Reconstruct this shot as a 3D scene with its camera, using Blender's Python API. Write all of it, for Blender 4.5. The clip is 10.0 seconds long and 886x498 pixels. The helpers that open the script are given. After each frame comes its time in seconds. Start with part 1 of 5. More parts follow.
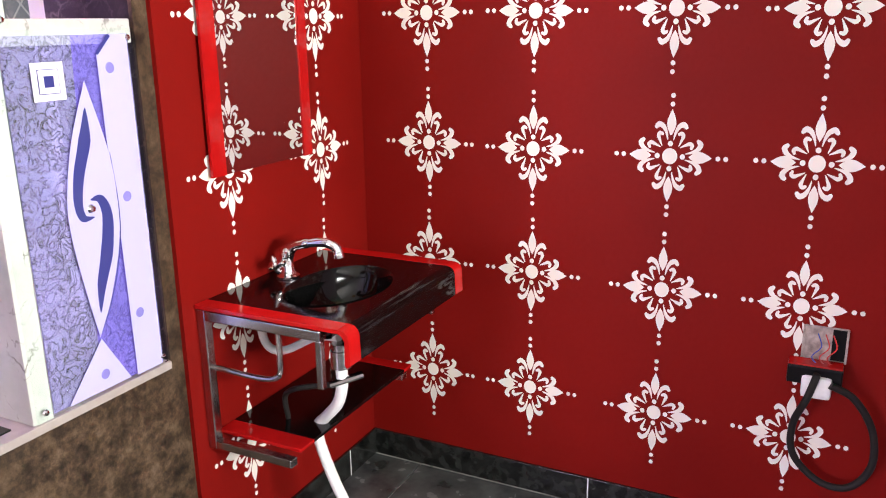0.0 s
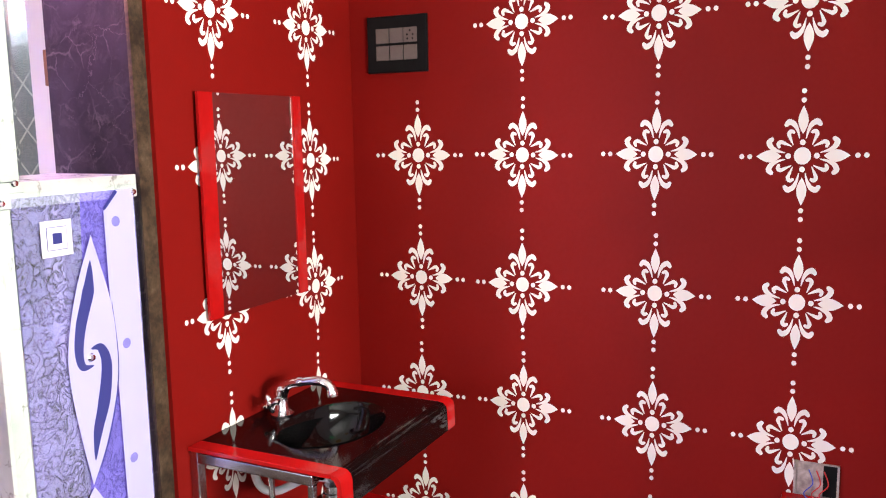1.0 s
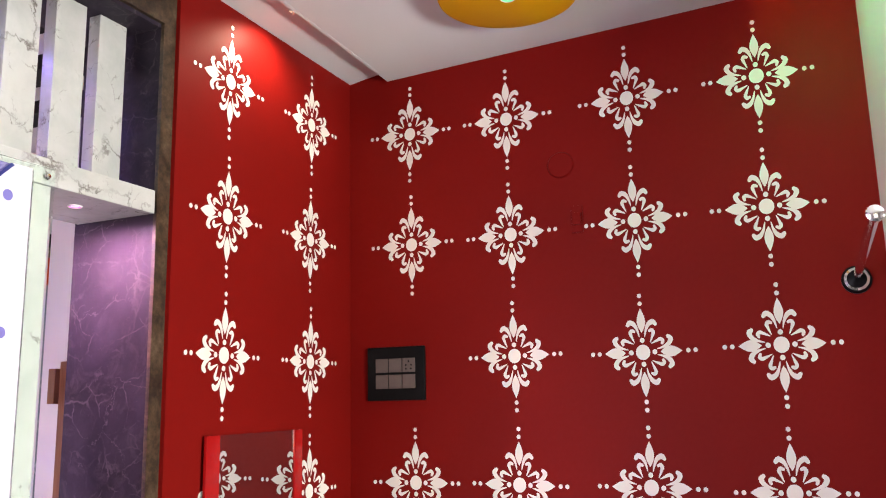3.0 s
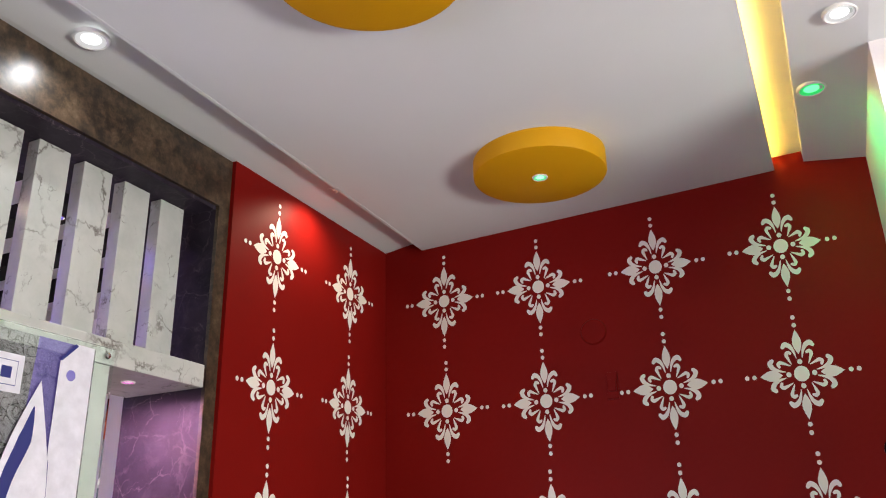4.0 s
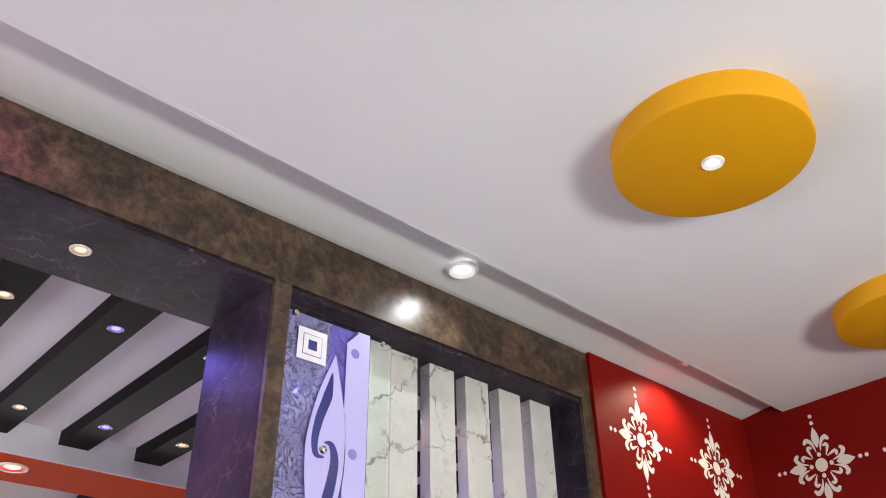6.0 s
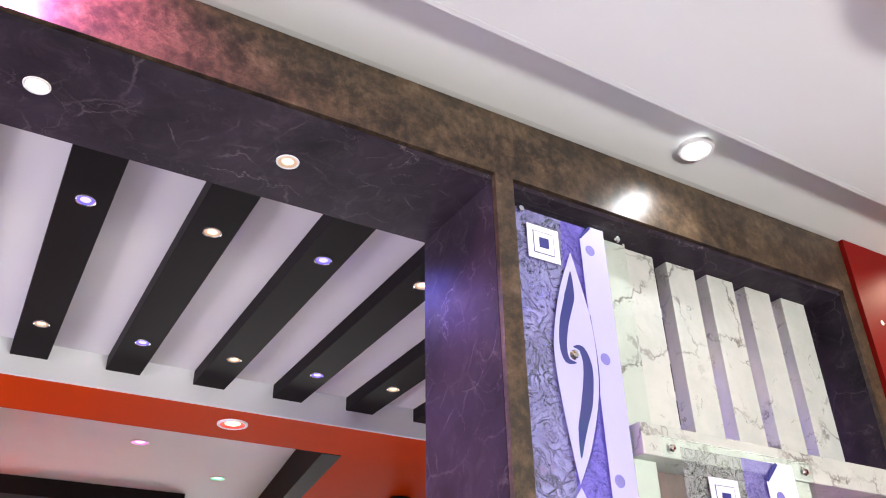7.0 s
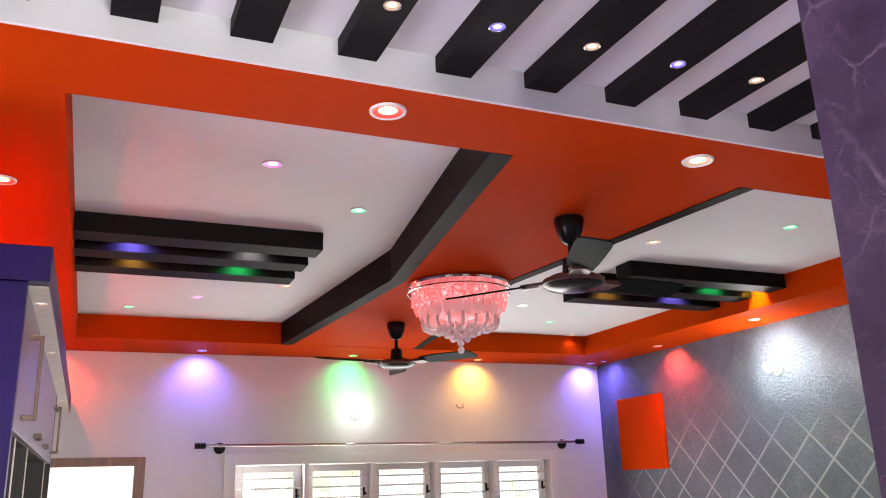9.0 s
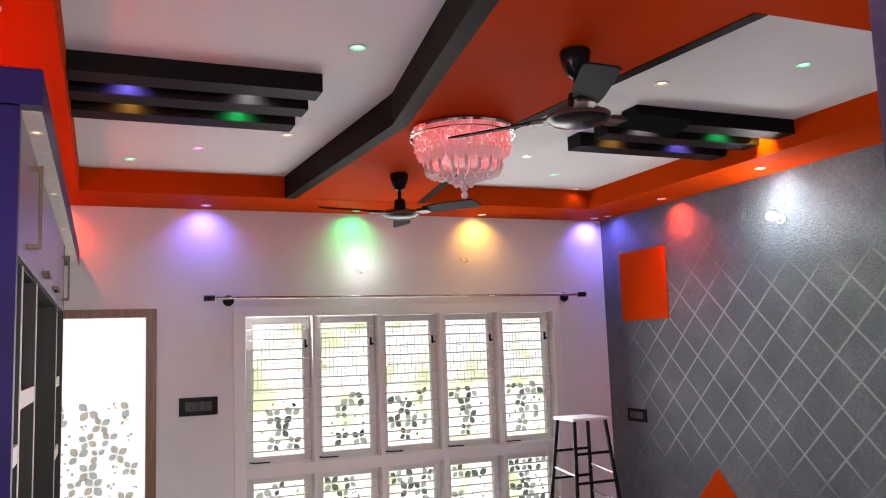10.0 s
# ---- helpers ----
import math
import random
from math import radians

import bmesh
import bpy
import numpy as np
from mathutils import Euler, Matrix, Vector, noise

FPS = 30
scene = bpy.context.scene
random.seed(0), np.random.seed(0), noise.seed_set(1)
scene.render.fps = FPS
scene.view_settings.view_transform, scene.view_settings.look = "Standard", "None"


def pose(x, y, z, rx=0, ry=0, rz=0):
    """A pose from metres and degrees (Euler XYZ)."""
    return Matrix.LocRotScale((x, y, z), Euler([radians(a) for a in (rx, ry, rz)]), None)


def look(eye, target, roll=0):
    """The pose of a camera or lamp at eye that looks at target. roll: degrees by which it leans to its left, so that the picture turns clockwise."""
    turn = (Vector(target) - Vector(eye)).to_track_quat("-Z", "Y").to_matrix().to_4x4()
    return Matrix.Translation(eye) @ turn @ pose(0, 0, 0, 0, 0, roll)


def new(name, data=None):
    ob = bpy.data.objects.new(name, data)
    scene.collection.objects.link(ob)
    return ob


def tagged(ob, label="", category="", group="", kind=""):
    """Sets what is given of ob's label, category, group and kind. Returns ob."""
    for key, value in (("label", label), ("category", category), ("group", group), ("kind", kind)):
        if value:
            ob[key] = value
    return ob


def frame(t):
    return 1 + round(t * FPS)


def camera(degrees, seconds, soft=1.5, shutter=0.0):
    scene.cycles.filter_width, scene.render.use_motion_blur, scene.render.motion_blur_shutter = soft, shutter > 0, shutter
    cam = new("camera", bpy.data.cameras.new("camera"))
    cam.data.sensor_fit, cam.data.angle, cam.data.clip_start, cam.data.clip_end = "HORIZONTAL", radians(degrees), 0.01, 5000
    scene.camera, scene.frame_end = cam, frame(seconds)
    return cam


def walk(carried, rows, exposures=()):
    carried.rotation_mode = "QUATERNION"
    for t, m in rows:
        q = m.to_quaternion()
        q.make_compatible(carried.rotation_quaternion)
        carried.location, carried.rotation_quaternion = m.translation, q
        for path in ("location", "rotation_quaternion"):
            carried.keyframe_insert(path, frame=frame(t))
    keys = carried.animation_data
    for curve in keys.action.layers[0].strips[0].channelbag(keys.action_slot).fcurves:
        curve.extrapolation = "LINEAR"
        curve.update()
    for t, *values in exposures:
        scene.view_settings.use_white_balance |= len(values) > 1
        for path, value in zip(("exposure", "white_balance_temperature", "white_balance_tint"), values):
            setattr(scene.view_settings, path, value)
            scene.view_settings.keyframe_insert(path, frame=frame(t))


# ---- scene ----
cam = camera(57.0, 10.0, soft=1.1)
PATH = [
    (0, (-0.324, 0.377, 1.602), (-1.181, 2.103, 1.068), -0.8),
    (0.5, (-0.291, 0.361, 1.657), (-1.163, 2.112, 1.24), -0.9),
    (1, (-0.3, 0.344, 1.711), (-1.163, 2.126, 1.427), -1.0),
    (1.5, (-0.301, 0.323, 1.76), (-1.152, 2.128, 1.625), -1.0),
    (2, (-0.299, 0.307, 1.808), (-1.144, 2.12, 1.822), -1.0),
    (2.5, (-0.287, 0.277, 1.871), (-1.118, 2.087, 2.05), -1.1),
    (2.7, (-0.294, 0.257, 1.888), (-1.114, 2.063, 2.141), -1.2),
    (4, (-0.328, 0.124, 1.961), (-1.119, 1.818, 2.671), -1.5),
    (4.5, (-0.361, 0.052, 1.969), (-1.199, 1.651, 2.831), -1.6),
    (5, (-0.382, -0.014, 1.974), (-1.33, 1.455, 2.946), -1.4),
    (5.5, (-0.396, -0.064, 1.983), (-1.477, 1.253, 3.03), -1.3),
    (5.7, (-0.395, -0.083, 1.99), (-1.539, 1.165, 3.054), -1.1),
    (6.8, (-0.632, -0.047, 1.982), (-2.066, 0.871, 3.032), -1.2),
    (7, (-0.736, -0.047, 1.969), (-2.219, 0.831, 2.985), -1.1),
    (7.3, (-0.894, -0.057, 1.968), (-2.437, 0.786, 2.921), -1.0),
    (7.5, (-1.0, -0.051, 1.955), (-2.58, 0.769, 2.866), -1.2),
    (8, (-1.275, -0.001, 1.933), (-2.934, 0.785, 2.728), -1.4),
    (8.5, (-1.45, 0.017, 1.917), (-3.167, 0.786, 2.596), -1.6),
    (9, (-1.54, 0.011, 1.885), (-3.305, 0.776, 2.433), -1.8),
    (9.5, (-1.585, 0.02, 1.825), (-3.387, 0.789, 2.225), -2.0),
    (10, (-1.596, 0.036, 1.755), (-3.426, 0.806, 1.993), -2.1),
]
walk(cam, [(t, look(eye, target, roll)) for t, eye, target, roll in PATH], [(0, 0.34), (2.5, 0.14), (4.5, -0.92), (5.5, -0.62), (7.0, -0.06), (7.5, 0.3), (8.0, 0.32), (8.5, 0.27), (9.0, 0.08), (10, -0.25)])

# ---- world and large lights ----
world = bpy.data.worlds.new("world")
scene.world = world
world.use_nodes = True
_sky = world.node_tree.nodes.new("ShaderNodeTexSky")
_sky.sky_type = "NISHITA"
_sky.sun_disc = False
_sky.sun_elevation, _sky.sun_rotation = radians(48), radians(200)
world.node_tree.nodes["Background"].inputs[1].default_value = 0.1
world.node_tree.links.new(_sky.outputs[0], world.node_tree.nodes["Background"].inputs[0])


def area_lamp(name, m, sx, sy, power, color):
    data = bpy.data.lights.new(name, "AREA")
    data.shape, data.size, data.size_y, data.energy, data.color = "RECTANGLE", sx, sy, power, color
    ob = new(name, data)
    ob.matrix_world = m
    return ob


# daylight in the openings of the place; the south openings are assumed, out of view
area_lamp("daylight_fill", look((2.12, 0.75, 1.75), (-1.7, 1.9, 2.0)), 1.3, 0.5, 195, (1.0, 0.97, 0.93))
# added fill from behind the camera, no known source
area_lamp("hall_fill", look((0.3, -2.9, 1.5), (-0.6, 2.0, 1.6)), 1.6, 1.8, 18, (1.0, 0.97, 0.95))
area_lamp("daylight_fill", look((-8.36, 2.6, 1.3), (-4.0, 2.2, 1.9)), 2.9, 1.6, 68, (1.0, 0.98, 0.97))
# added lobby fill, tinted violet to brighten the slatted ceiling
area_lamp("daylight_fill", look((-3.0, -3.4, 1.2), (-3.1, 1.5, 3.1)), 1.6, 1.6, 172, (0.90, 0.80, 1.0))


# ---- materials ----
def mat_new(name):
    m = bpy.data.materials.new(name)
    m.use_nodes = True
    return m, m.node_tree.nodes, m.node_tree.links, m.node_tree.nodes["Principled BSDF"]


def coords(n, l, scale=1.0, use="Object"):
    if use == "World":
        src = n.new("ShaderNodeNewGeometry").outputs["Position"]
    else:
        src = n.new("ShaderNodeTexCoord").outputs[use]
    mp = n.new("ShaderNodeMapping")
    mp.inputs["Scale"].default_value = (scale,) * 3 if isinstance(scale, (int, float)) else scale
    l.new(src, mp.inputs[0])
    return mp.outputs[0]


def noise_tex(n, l, vec, scale, detail=4.0, rough=0.55, dist=0.0):
    t = n.new("ShaderNodeTexNoise")
    t.inputs["Scale"].default_value, t.inputs["Detail"].default_value = scale, detail
    t.inputs["Roughness"].default_value, t.inputs["Distortion"].default_value = rough, dist
    l.new(vec, t.inputs["Vector"])
    return t.outputs["Fac"]


def ramp(n, l, fac, stops):
    r = n.new("ShaderNodeValToRGB")
    e = r.color_ramp.elements
    while len(e) < len(stops):
        e.new(0.5)
    for k, (p, c) in zip(e, stops):
        k.position, k.color = p, (*c, 1) if len(c) == 3 else c
    l.new(fac, r.inputs[0])
    return r.outputs[0]


def bump(n, l, h, strength, dist, bsdf):
    b = n.new("ShaderNodeBump")
    b.inputs["Strength"].default_value, b.inputs["Distance"].default_value = strength, dist
    l.new(h, b.inputs["Height"])
    l.new(b.outputs[0], bsdf.inputs["Normal"])


def math_node(n, l, op, a, b=None):
    m = n.new("ShaderNodeMath")
    m.operation = op
    for i, v in enumerate((a, b)):
        if v is None:
            continue
        if isinstance(v, (int, float)):
            m.inputs[i].default_value = v
        else:
            l.new(v, m.inputs[i])
    return m.outputs[0]


def paint(name, color, rough=0.5, vary=0.08, grain=180.0, relief=0.15, spec=0.5):
    """Wall paint: roller grain, faint patches."""
    m, n, l, b = mat_new(name)
    v = coords(n, l, 1.0, "World")
    f = noise_tex(n, l, v, 1.7, 5)
    lo = tuple(c * (1 - vary) for c in color)
    hi = tuple(min(1, c * (1 + vary)) for c in color)
    l.new(ramp(n, l, f, [(0.3, lo), (0.7, hi)]), b.inputs["Base Color"])
    b.inputs["Roughness"].default_value = rough
    b.inputs["Specular IOR Level"].default_value = spec
    bump(n, l, noise_tex(n, l, v, grain, 2), relief, 0.002, b)
    return m


def plain(name, color, rough=0.4, metal=0.0, vary=0.1, scale=30.0, coat=0.0):
    m, n, l, b = mat_new(name)
    v = coords(n, l, 1.0, "Object")
    f = noise_tex(n, l, v, scale, 4)
    l.new(ramp(n, l, f, [(0.3, tuple(c * (1 - vary) for c in color)), (0.7, tuple(min(1, c * (1 + vary)) for c in color))]), b.inputs["Base Color"])
    r = math_node(n, l, "MULTIPLY_ADD", noise_tex(n, l, v, scale * 2, 3), 0.15)
    r.node.inputs[2].default_value = max(0.0, rough - 0.07)
    l.new(r, b.inputs["Roughness"])
    b.inputs["Metallic"].default_value = metal
    b.inputs["Coat Weight"].default_value = coat
    return m


def glowing(name, color, strength):
    m, n, l, b = mat_new(name)
    b.inputs["Base Color"].default_value = (0.8, 0.8, 0.8, 1)
    b.inputs["Emission Color"].default_value = (*color, 1)
    b.inputs["Emission Strength"].default_value = strength
    return m


def veined(name, base, dark, vein, scale=1.6, rough=0.18, veinw=0.03, amount=1.0, hair=0.0):
    """Polished marble: cloudy body with thin wandering cracks and finer hairlines."""
    m, n, l, b = mat_new(name)
    v = coords(n, l, 1.0, "World")
    cloud = noise_tex(n, l, v, scale * 2.2, 7, 0.62, 0.3)
    body = ramp(n, l, cloud, [(0.28, dark), (0.72, base)])
    warp = n.new("ShaderNodeTexNoise")
    warp.inputs["Scale"].default_value, warp.inputs["Detail"].default_value, warp.inputs["Roughness"].default_value = scale * 2.4, 6, 0.62
    l.new(v, warp.inputs["Vector"])
    shift = n.new("ShaderNodeVectorMath")
    shift.operation = "MULTIPLY_ADD"
    l.new(warp.outputs["Color"], shift.inputs[0])
    shift.inputs[1].default_value = (0.62 / scale,) * 3
    l.new(v, shift.inputs[2])
    lines = []
    for s, w, lo in ((scale, veinw, 0.50), (scale * 2.3, veinw * 0.9, 0.56)):
        vo = n.new("ShaderNodeTexVoronoi")
        vo.feature = "DISTANCE_TO_EDGE"
        vo.inputs["Scale"].default_value = s
        l.new(shift.outputs[0], vo.inputs["Vector"])
        line = ramp(n, l, vo.outputs["Distance"], [(0.0, (1, 1, 1)), (w, (0, 0, 0))])
        mask = ramp(n, l, noise_tex(n, l, v, s * 1.7, 3), [(lo - 0.05, (0, 0, 0)), (lo + 0.14, (amount,) * 3)])
        lines.append(math_node(n, l, "MULTIPLY", line, mask))
    k = math_node(n, l, "MAXIMUM", *lines)
    if hair:
        # many short straight hairlines and soft pale smears
        for s, w, lo in ((scale * 1.8, 0.02, 0.50), (scale * 4.0, 0.03, 0.50)):
            vo = n.new("ShaderNodeTexVoronoi")
            vo.feature = "DISTANCE_TO_EDGE"
            vo.inputs["Scale"].default_value = s
            half = n.new("ShaderNodeVectorMath")
            half.operation = "MULTIPLY_ADD"
            l.new(warp.outputs["Color"], half.inputs[0])
            half.inputs[1].default_value = (0.22 / scale,) * 3
            l.new(v, half.inputs[2])
            l.new(half.outputs[0], vo.inputs["Vector"])
            line = ramp(n, l, vo.outputs["Distance"], [(0.0, (1, 1, 1)), (w, (0, 0, 0))])
            mask = ramp(n, l, noise_tex(n, l, v, s * 1.3, 5), [(lo - 0.02, (0, 0, 0)), (lo + 0.2, (hair,) * 3)])
            k = math_node(n, l, "MAXIMUM", k, math_node(n, l, "MULTIPLY", line, mask))
        smear = ramp(n, l, noise_tex(n, l, v, scale * 5.5, 8, 0.72, 0.9), [(0.52, (0, 0, 0)), (0.8, (hair * 0.45,) * 3)])
        k = math_node(n, l, "MAXIMUM", k, smear)
    mix = n.new("ShaderNodeMix")
    mix.data_type = "RGBA"
    l.new(k, mix.inputs["Factor"])
    l.new(body, mix.inputs["A"])
    mix.inputs["B"].default_value = (*vein, 1)
    l.new(mix.outputs["Result"], b.inputs["Base Color"])
    b.inputs["Roughness"].default_value = rough
    return m


def granite(name):
    m, n, l, b = mat_new(name)
    v = coords(n, l, 1.0, "World")
    big = noise_tex(n, l, v, 17, 8, 0.76, 0.15)
    fine = noise_tex(n, l, v, 60, 5, 0.7)
    f = math_node(n, l, "ADD", math_node(n, l, "MULTIPLY", big, 0.72), math_node(n, l, "MULTIPLY", fine, 0.28))
    l.new(ramp(n, l, f, [(0.36, (0.007, 0.005, 0.004)), (0.46, (0.032, 0.021, 0.013)), (0.55, (0.076, 0.049, 0.028)), (0.68, (0.15, 0.108, 0.070))]), b.inputs["Base Color"])
    b.inputs["Roughness"].default_value = 0.36
    bump(n, l, fine, 0.1, 0.002, b)
    return m


def wood(name, a, c, rough=0.4):
    m, n, l, b = mat_new(name)
    v = coords(n, l, (40, 40, 3), "World")
    f = noise_tex(n, l, v, 1.0, 6, 0.6, 0.8)
    l.new(ramp(n, l, f, [(0.3, a), (0.7, c)]), b.inputs["Base Color"])
    b.inputs["Roughness"].default_value = rough
    bump(n, l, f, 0.15, 0.002, b)
    return m


def brushed(name, color, rough=0.35):
    """Brushed metallic laminate with fine upright streaks."""
    m, n, l, b = mat_new(name)
    v = coords(n, l, (220, 220, 2.5), "World")
    f = noise_tex(n, l, v, 1.0, 4)
    l.new(ramp(n, l, f, [(0.3, tuple(c * 0.75 for c in color)), (0.7, tuple(min(1, c * 1.2) for c in color))]), b.inputs["Base Color"])
    b.inputs["Metallic"].default_value, b.inputs["Roughness"].default_value = 0.6, rough
    return m


def lattice_wall(name):
    """Silver-grey stippled paint with a worn lattice of pale crossing lines."""
    m, n, l, b = mat_new(name)
    pos = n.new("ShaderNodeNewGeometry").outputs["Position"]
    sep = n.new("ShaderNodeSeparateXYZ")
    l.new(pos, sep.inputs[0])
    x = math_node(n, l, "DIVIDE", math_node(n, l, "ADD", sep.outputs[0], 6.465), 0.354)
    z = math_node(n, l, "DIVIDE", math_node(n, l, "SUBTRACT", sep.outputs[2], 1.603), 0.352)
    lines = []
    for op in ("ADD", "SUBTRACT"):
        u = math_node(n, l, "FRACT", math_node(n, l, "ADD", math_node(n, l, op, x, z), 40.5))
        d = math_node(n, l, "ABSOLUTE", math_node(n, l, "SUBTRACT", u, 0.5))
        lines.append(math_node(n, l, "LESS_THAN", d, 0.033))
    both = math_node(n, l, "MAXIMUM", *lines)
    # worn away towards the ends of the pattern
    fade = n.new("ShaderNodeMapRange")
    ex = math_node(n, l, "ABSOLUTE", math_node(n, l, "DIVIDE", math_node(n, l, "ADD", sep.outputs[0], 6.15), 2.0))
    ez = math_node(n, l, "ABSOLUTE", math_node(n, l, "DIVIDE", math_node(n, l, "SUBTRACT", sep.outputs[2], 1.50), 0.85))
    e = math_node(n, l, "MAXIMUM", ex, ez)
    l.new(math_node(n, l, "ADD", e, math_node(n, l, "MULTIPLY", noise_tex(n, l, coords(n, l, 1.0, "World"), 2.2, 4), 0.5)), fade.inputs[0])
    fade.inputs[1].default_value, fade.inputs[2].default_value = 1.25, 0.95
    fade.inputs[3].default_value, fade.inputs[4].default_value = 0.08, 0.9
    v = coords(n, l, 1.0, "World")
    body = ramp(n, l, math_node(n, l, "ADD", math_node(n, l, "MULTIPLY", noise_tex(n, l, v, 2.6, 6, 0.62), 0.55), math_node(n, l, "MULTIPLY", noise_tex(n, l, v, 48, 4, 0.7), 0.45)), [(0.30, (0.060, 0.086, 0.100)), (0.5, (0.108, 0.13, 0.150)), (0.70, (0.19, 0.215, 0.24))])
    mix = n.new("ShaderNodeMix")
    mix.data_type = "RGBA"
    l.new(math_node(n, l, "MULTIPLY", both, fade.outputs[0]), mix.inputs["Factor"])
    l.new(body, mix.inputs["A"])
    mix.inputs["B"].default_value = (0.34, 0.37, 0.37, 1)
    l.new(mix.outputs["Result"], b.inputs["Base Color"])
    b.inputs["Roughness"].default_value, b.inputs["Metallic"].default_value = 0.36, 0.35
    h = noise_tex(n, l, v, 62, 5, 0.75)
    bump(n, l, math_node(n, l, "ADD", h, math_node(n, l, "MULTIPLY", both, -0.3)), 1.0, 0.014, b)
    return m


def etched_glowing(name, tint, glow, strength):
    """Textured sheet glass with squiggles pressed in; light from behind is emission."""
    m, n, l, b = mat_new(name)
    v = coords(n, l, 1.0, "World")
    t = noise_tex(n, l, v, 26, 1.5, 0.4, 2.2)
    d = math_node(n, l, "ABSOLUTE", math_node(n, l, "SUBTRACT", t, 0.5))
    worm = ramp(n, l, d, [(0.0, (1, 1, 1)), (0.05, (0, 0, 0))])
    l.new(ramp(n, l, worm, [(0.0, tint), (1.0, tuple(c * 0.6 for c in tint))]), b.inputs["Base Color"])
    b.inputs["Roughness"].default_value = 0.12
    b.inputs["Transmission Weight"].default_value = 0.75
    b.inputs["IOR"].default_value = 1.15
    # patchy emission in the glass stands for lobby light shining through
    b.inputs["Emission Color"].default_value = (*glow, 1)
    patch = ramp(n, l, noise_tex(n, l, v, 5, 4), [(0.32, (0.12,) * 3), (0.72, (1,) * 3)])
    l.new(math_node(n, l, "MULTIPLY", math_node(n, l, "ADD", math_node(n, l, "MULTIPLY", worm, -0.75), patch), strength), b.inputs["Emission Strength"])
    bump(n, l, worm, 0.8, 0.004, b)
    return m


def clear_glass(name, tint=(1, 1, 1), rough=0.0):
    m, n, l, b = mat_new(name)
    b.inputs["Base Color"].default_value = (*tint, 1)
    b.inputs["Roughness"].default_value = rough
    b.inputs["Transmission Weight"].default_value = 1.0
    b.inputs["IOR"].default_value = 1.05
    return m


def garden(name):
    """Overexposed daylight outside the window, with pale greens."""
    m, n, l, b = mat_new(name)
    v = coords(n, l, 1.0, "World")
    f = noise_tex(n, l, v, 1.9, 6, 0.65)
    c = ramp(n, l, f, [(0.36, (0.58, 0.64, 0.28)), (0.44, (0.84, 0.87, 0.62)), (0.51, (0.97, 0.98, 0.92)), (0.62, (1, 1, 0.98))])
    b.inputs["Base Color"].default_value = (0.8, 0.8, 0.8, 1)
    l.new(c, b.inputs["Emission Color"])
    b.inputs["Emission Strength"].default_value = 1.55
    return m


def mirror_mat(name):
    m, n, l, b = mat_new(name)
    b.inputs["Base Color"].default_value = (0.78, 0.78, 0.78, 1)
    b.inputs["Metallic"].default_value = 1.0
    b.inputs["Roughness"].default_value = 0.015
    return m


UNSEEN = paint("beige wall paint", (0.42, 0.37, 0.34), 0.6, 0.05)
RED = paint("red wall paint", (0.172, 0.0054, 0.0038), 0.5, 0.09, 160, 0.14, 0.08)
WHITE = paint("white wall paint", (0.72, 0.69, 0.70), 0.5, 0.04)
CEIL = paint("matt white ceiling paint", (0.66, 0.675, 0.67), 0.7, 0.03, 120, 0.1, 0.2)
STENCIL = paint("cream stencil paint", (0.80, 0.77, 0.70), 0.5, 0.05, 300, 0.2)
YELLOW = paint("yellow paint", (0.58, 0.285, 0.003), 0.55, 0.05, 180, 0.15, 0.2)
ORANGE = paint("orange paint", (0.44, 0.038, 0.002), 0.55, 0.05, 180, 0.15, 0.03)
GRANITE = granite("mottled brown granite")
DARKMARBLE = veined("dark grey marble", (0.043, 0.033, 0.048), (0.013, 0.010, 0.0145), (0.21, 0.17, 0.185), 2.8, 0.42, 0.0040, 0.9, 0.42)
DARKMARBLE.node_tree.nodes["Principled BSDF"].inputs["Specular IOR Level"].default_value = 0.08
WHITEMARBLE = veined("white marble", (0.56, 0.57, 0.54), (0.44, 0.46, 0.43), (0.15, 0.135, 0.12), 5.0, 0.2, 0.026)
TILE = plain("black floor tile", (0.060, 0.064, 0.064), 0.25, 0, 0.8, 7)
CREAMTILE = plain("cream polished floor tile", (0.60, 0.55, 0.50), 0.15, 0, 0.08, 5)
GROUT = plain("pale grout", (0.42, 0.42, 0.40), 0.8)
SKIRT = plain("black granite skirting", (0.014, 0.015, 0.014), 0.16, 0, 0.95, 26)
DARKWOOD = paint("charcoal laminate", (0.011, 0.0095, 0.010), 0.5, 0.2, 220, 0.15, 0.1)
CHARCOAL = paint("charcoal grey paint", (0.015, 0.013, 0.011), 0.5, 0.12, 180, 0.15, 0.2)
GREYWALL = lattice_wall("silver grey textured paint")
CHROME = plain("polished chrome", (0.82, 0.82, 0.82), 0.1, 1.0, 0.04)
STEEL = plain("worn stainless steel", (0.50, 0.48, 0.47), 0.24, 1.0, 0.08, 7)
BLACKGLASS = plain("black glass", (0.0025, 0.0025, 0.0025), 0.075, 0, 0.1, 6, 0.0)
REDGLASS = plain("red glass", (0.36, 0.006, 0.006), 0.1, 0, 0.06)
MIRROR = mirror_mat("silvered mirror")
BLACKPLASTIC = plain("black plastic", (0.007, 0.007, 0.0075), 0.3)
GREYPLASTIC = plain("bronze grey plastic", (0.12, 0.095, 0.088), 0.4, 0.2)
MODULE = plain("dark grey plastic", (0.075, 0.072, 0.072), 0.4)
WHITEPLASTIC = plain("white plastic", (0.74, 0.74, 0.73), 0.35)
RUBBER = plain("black rubber", (0.016, 0.015, 0.014), 0.55)
PLASTERHOLE = plain("raw mortar and steel box", (0.33, 0.28, 0.25), 0.8, 0, 0.5, 40)
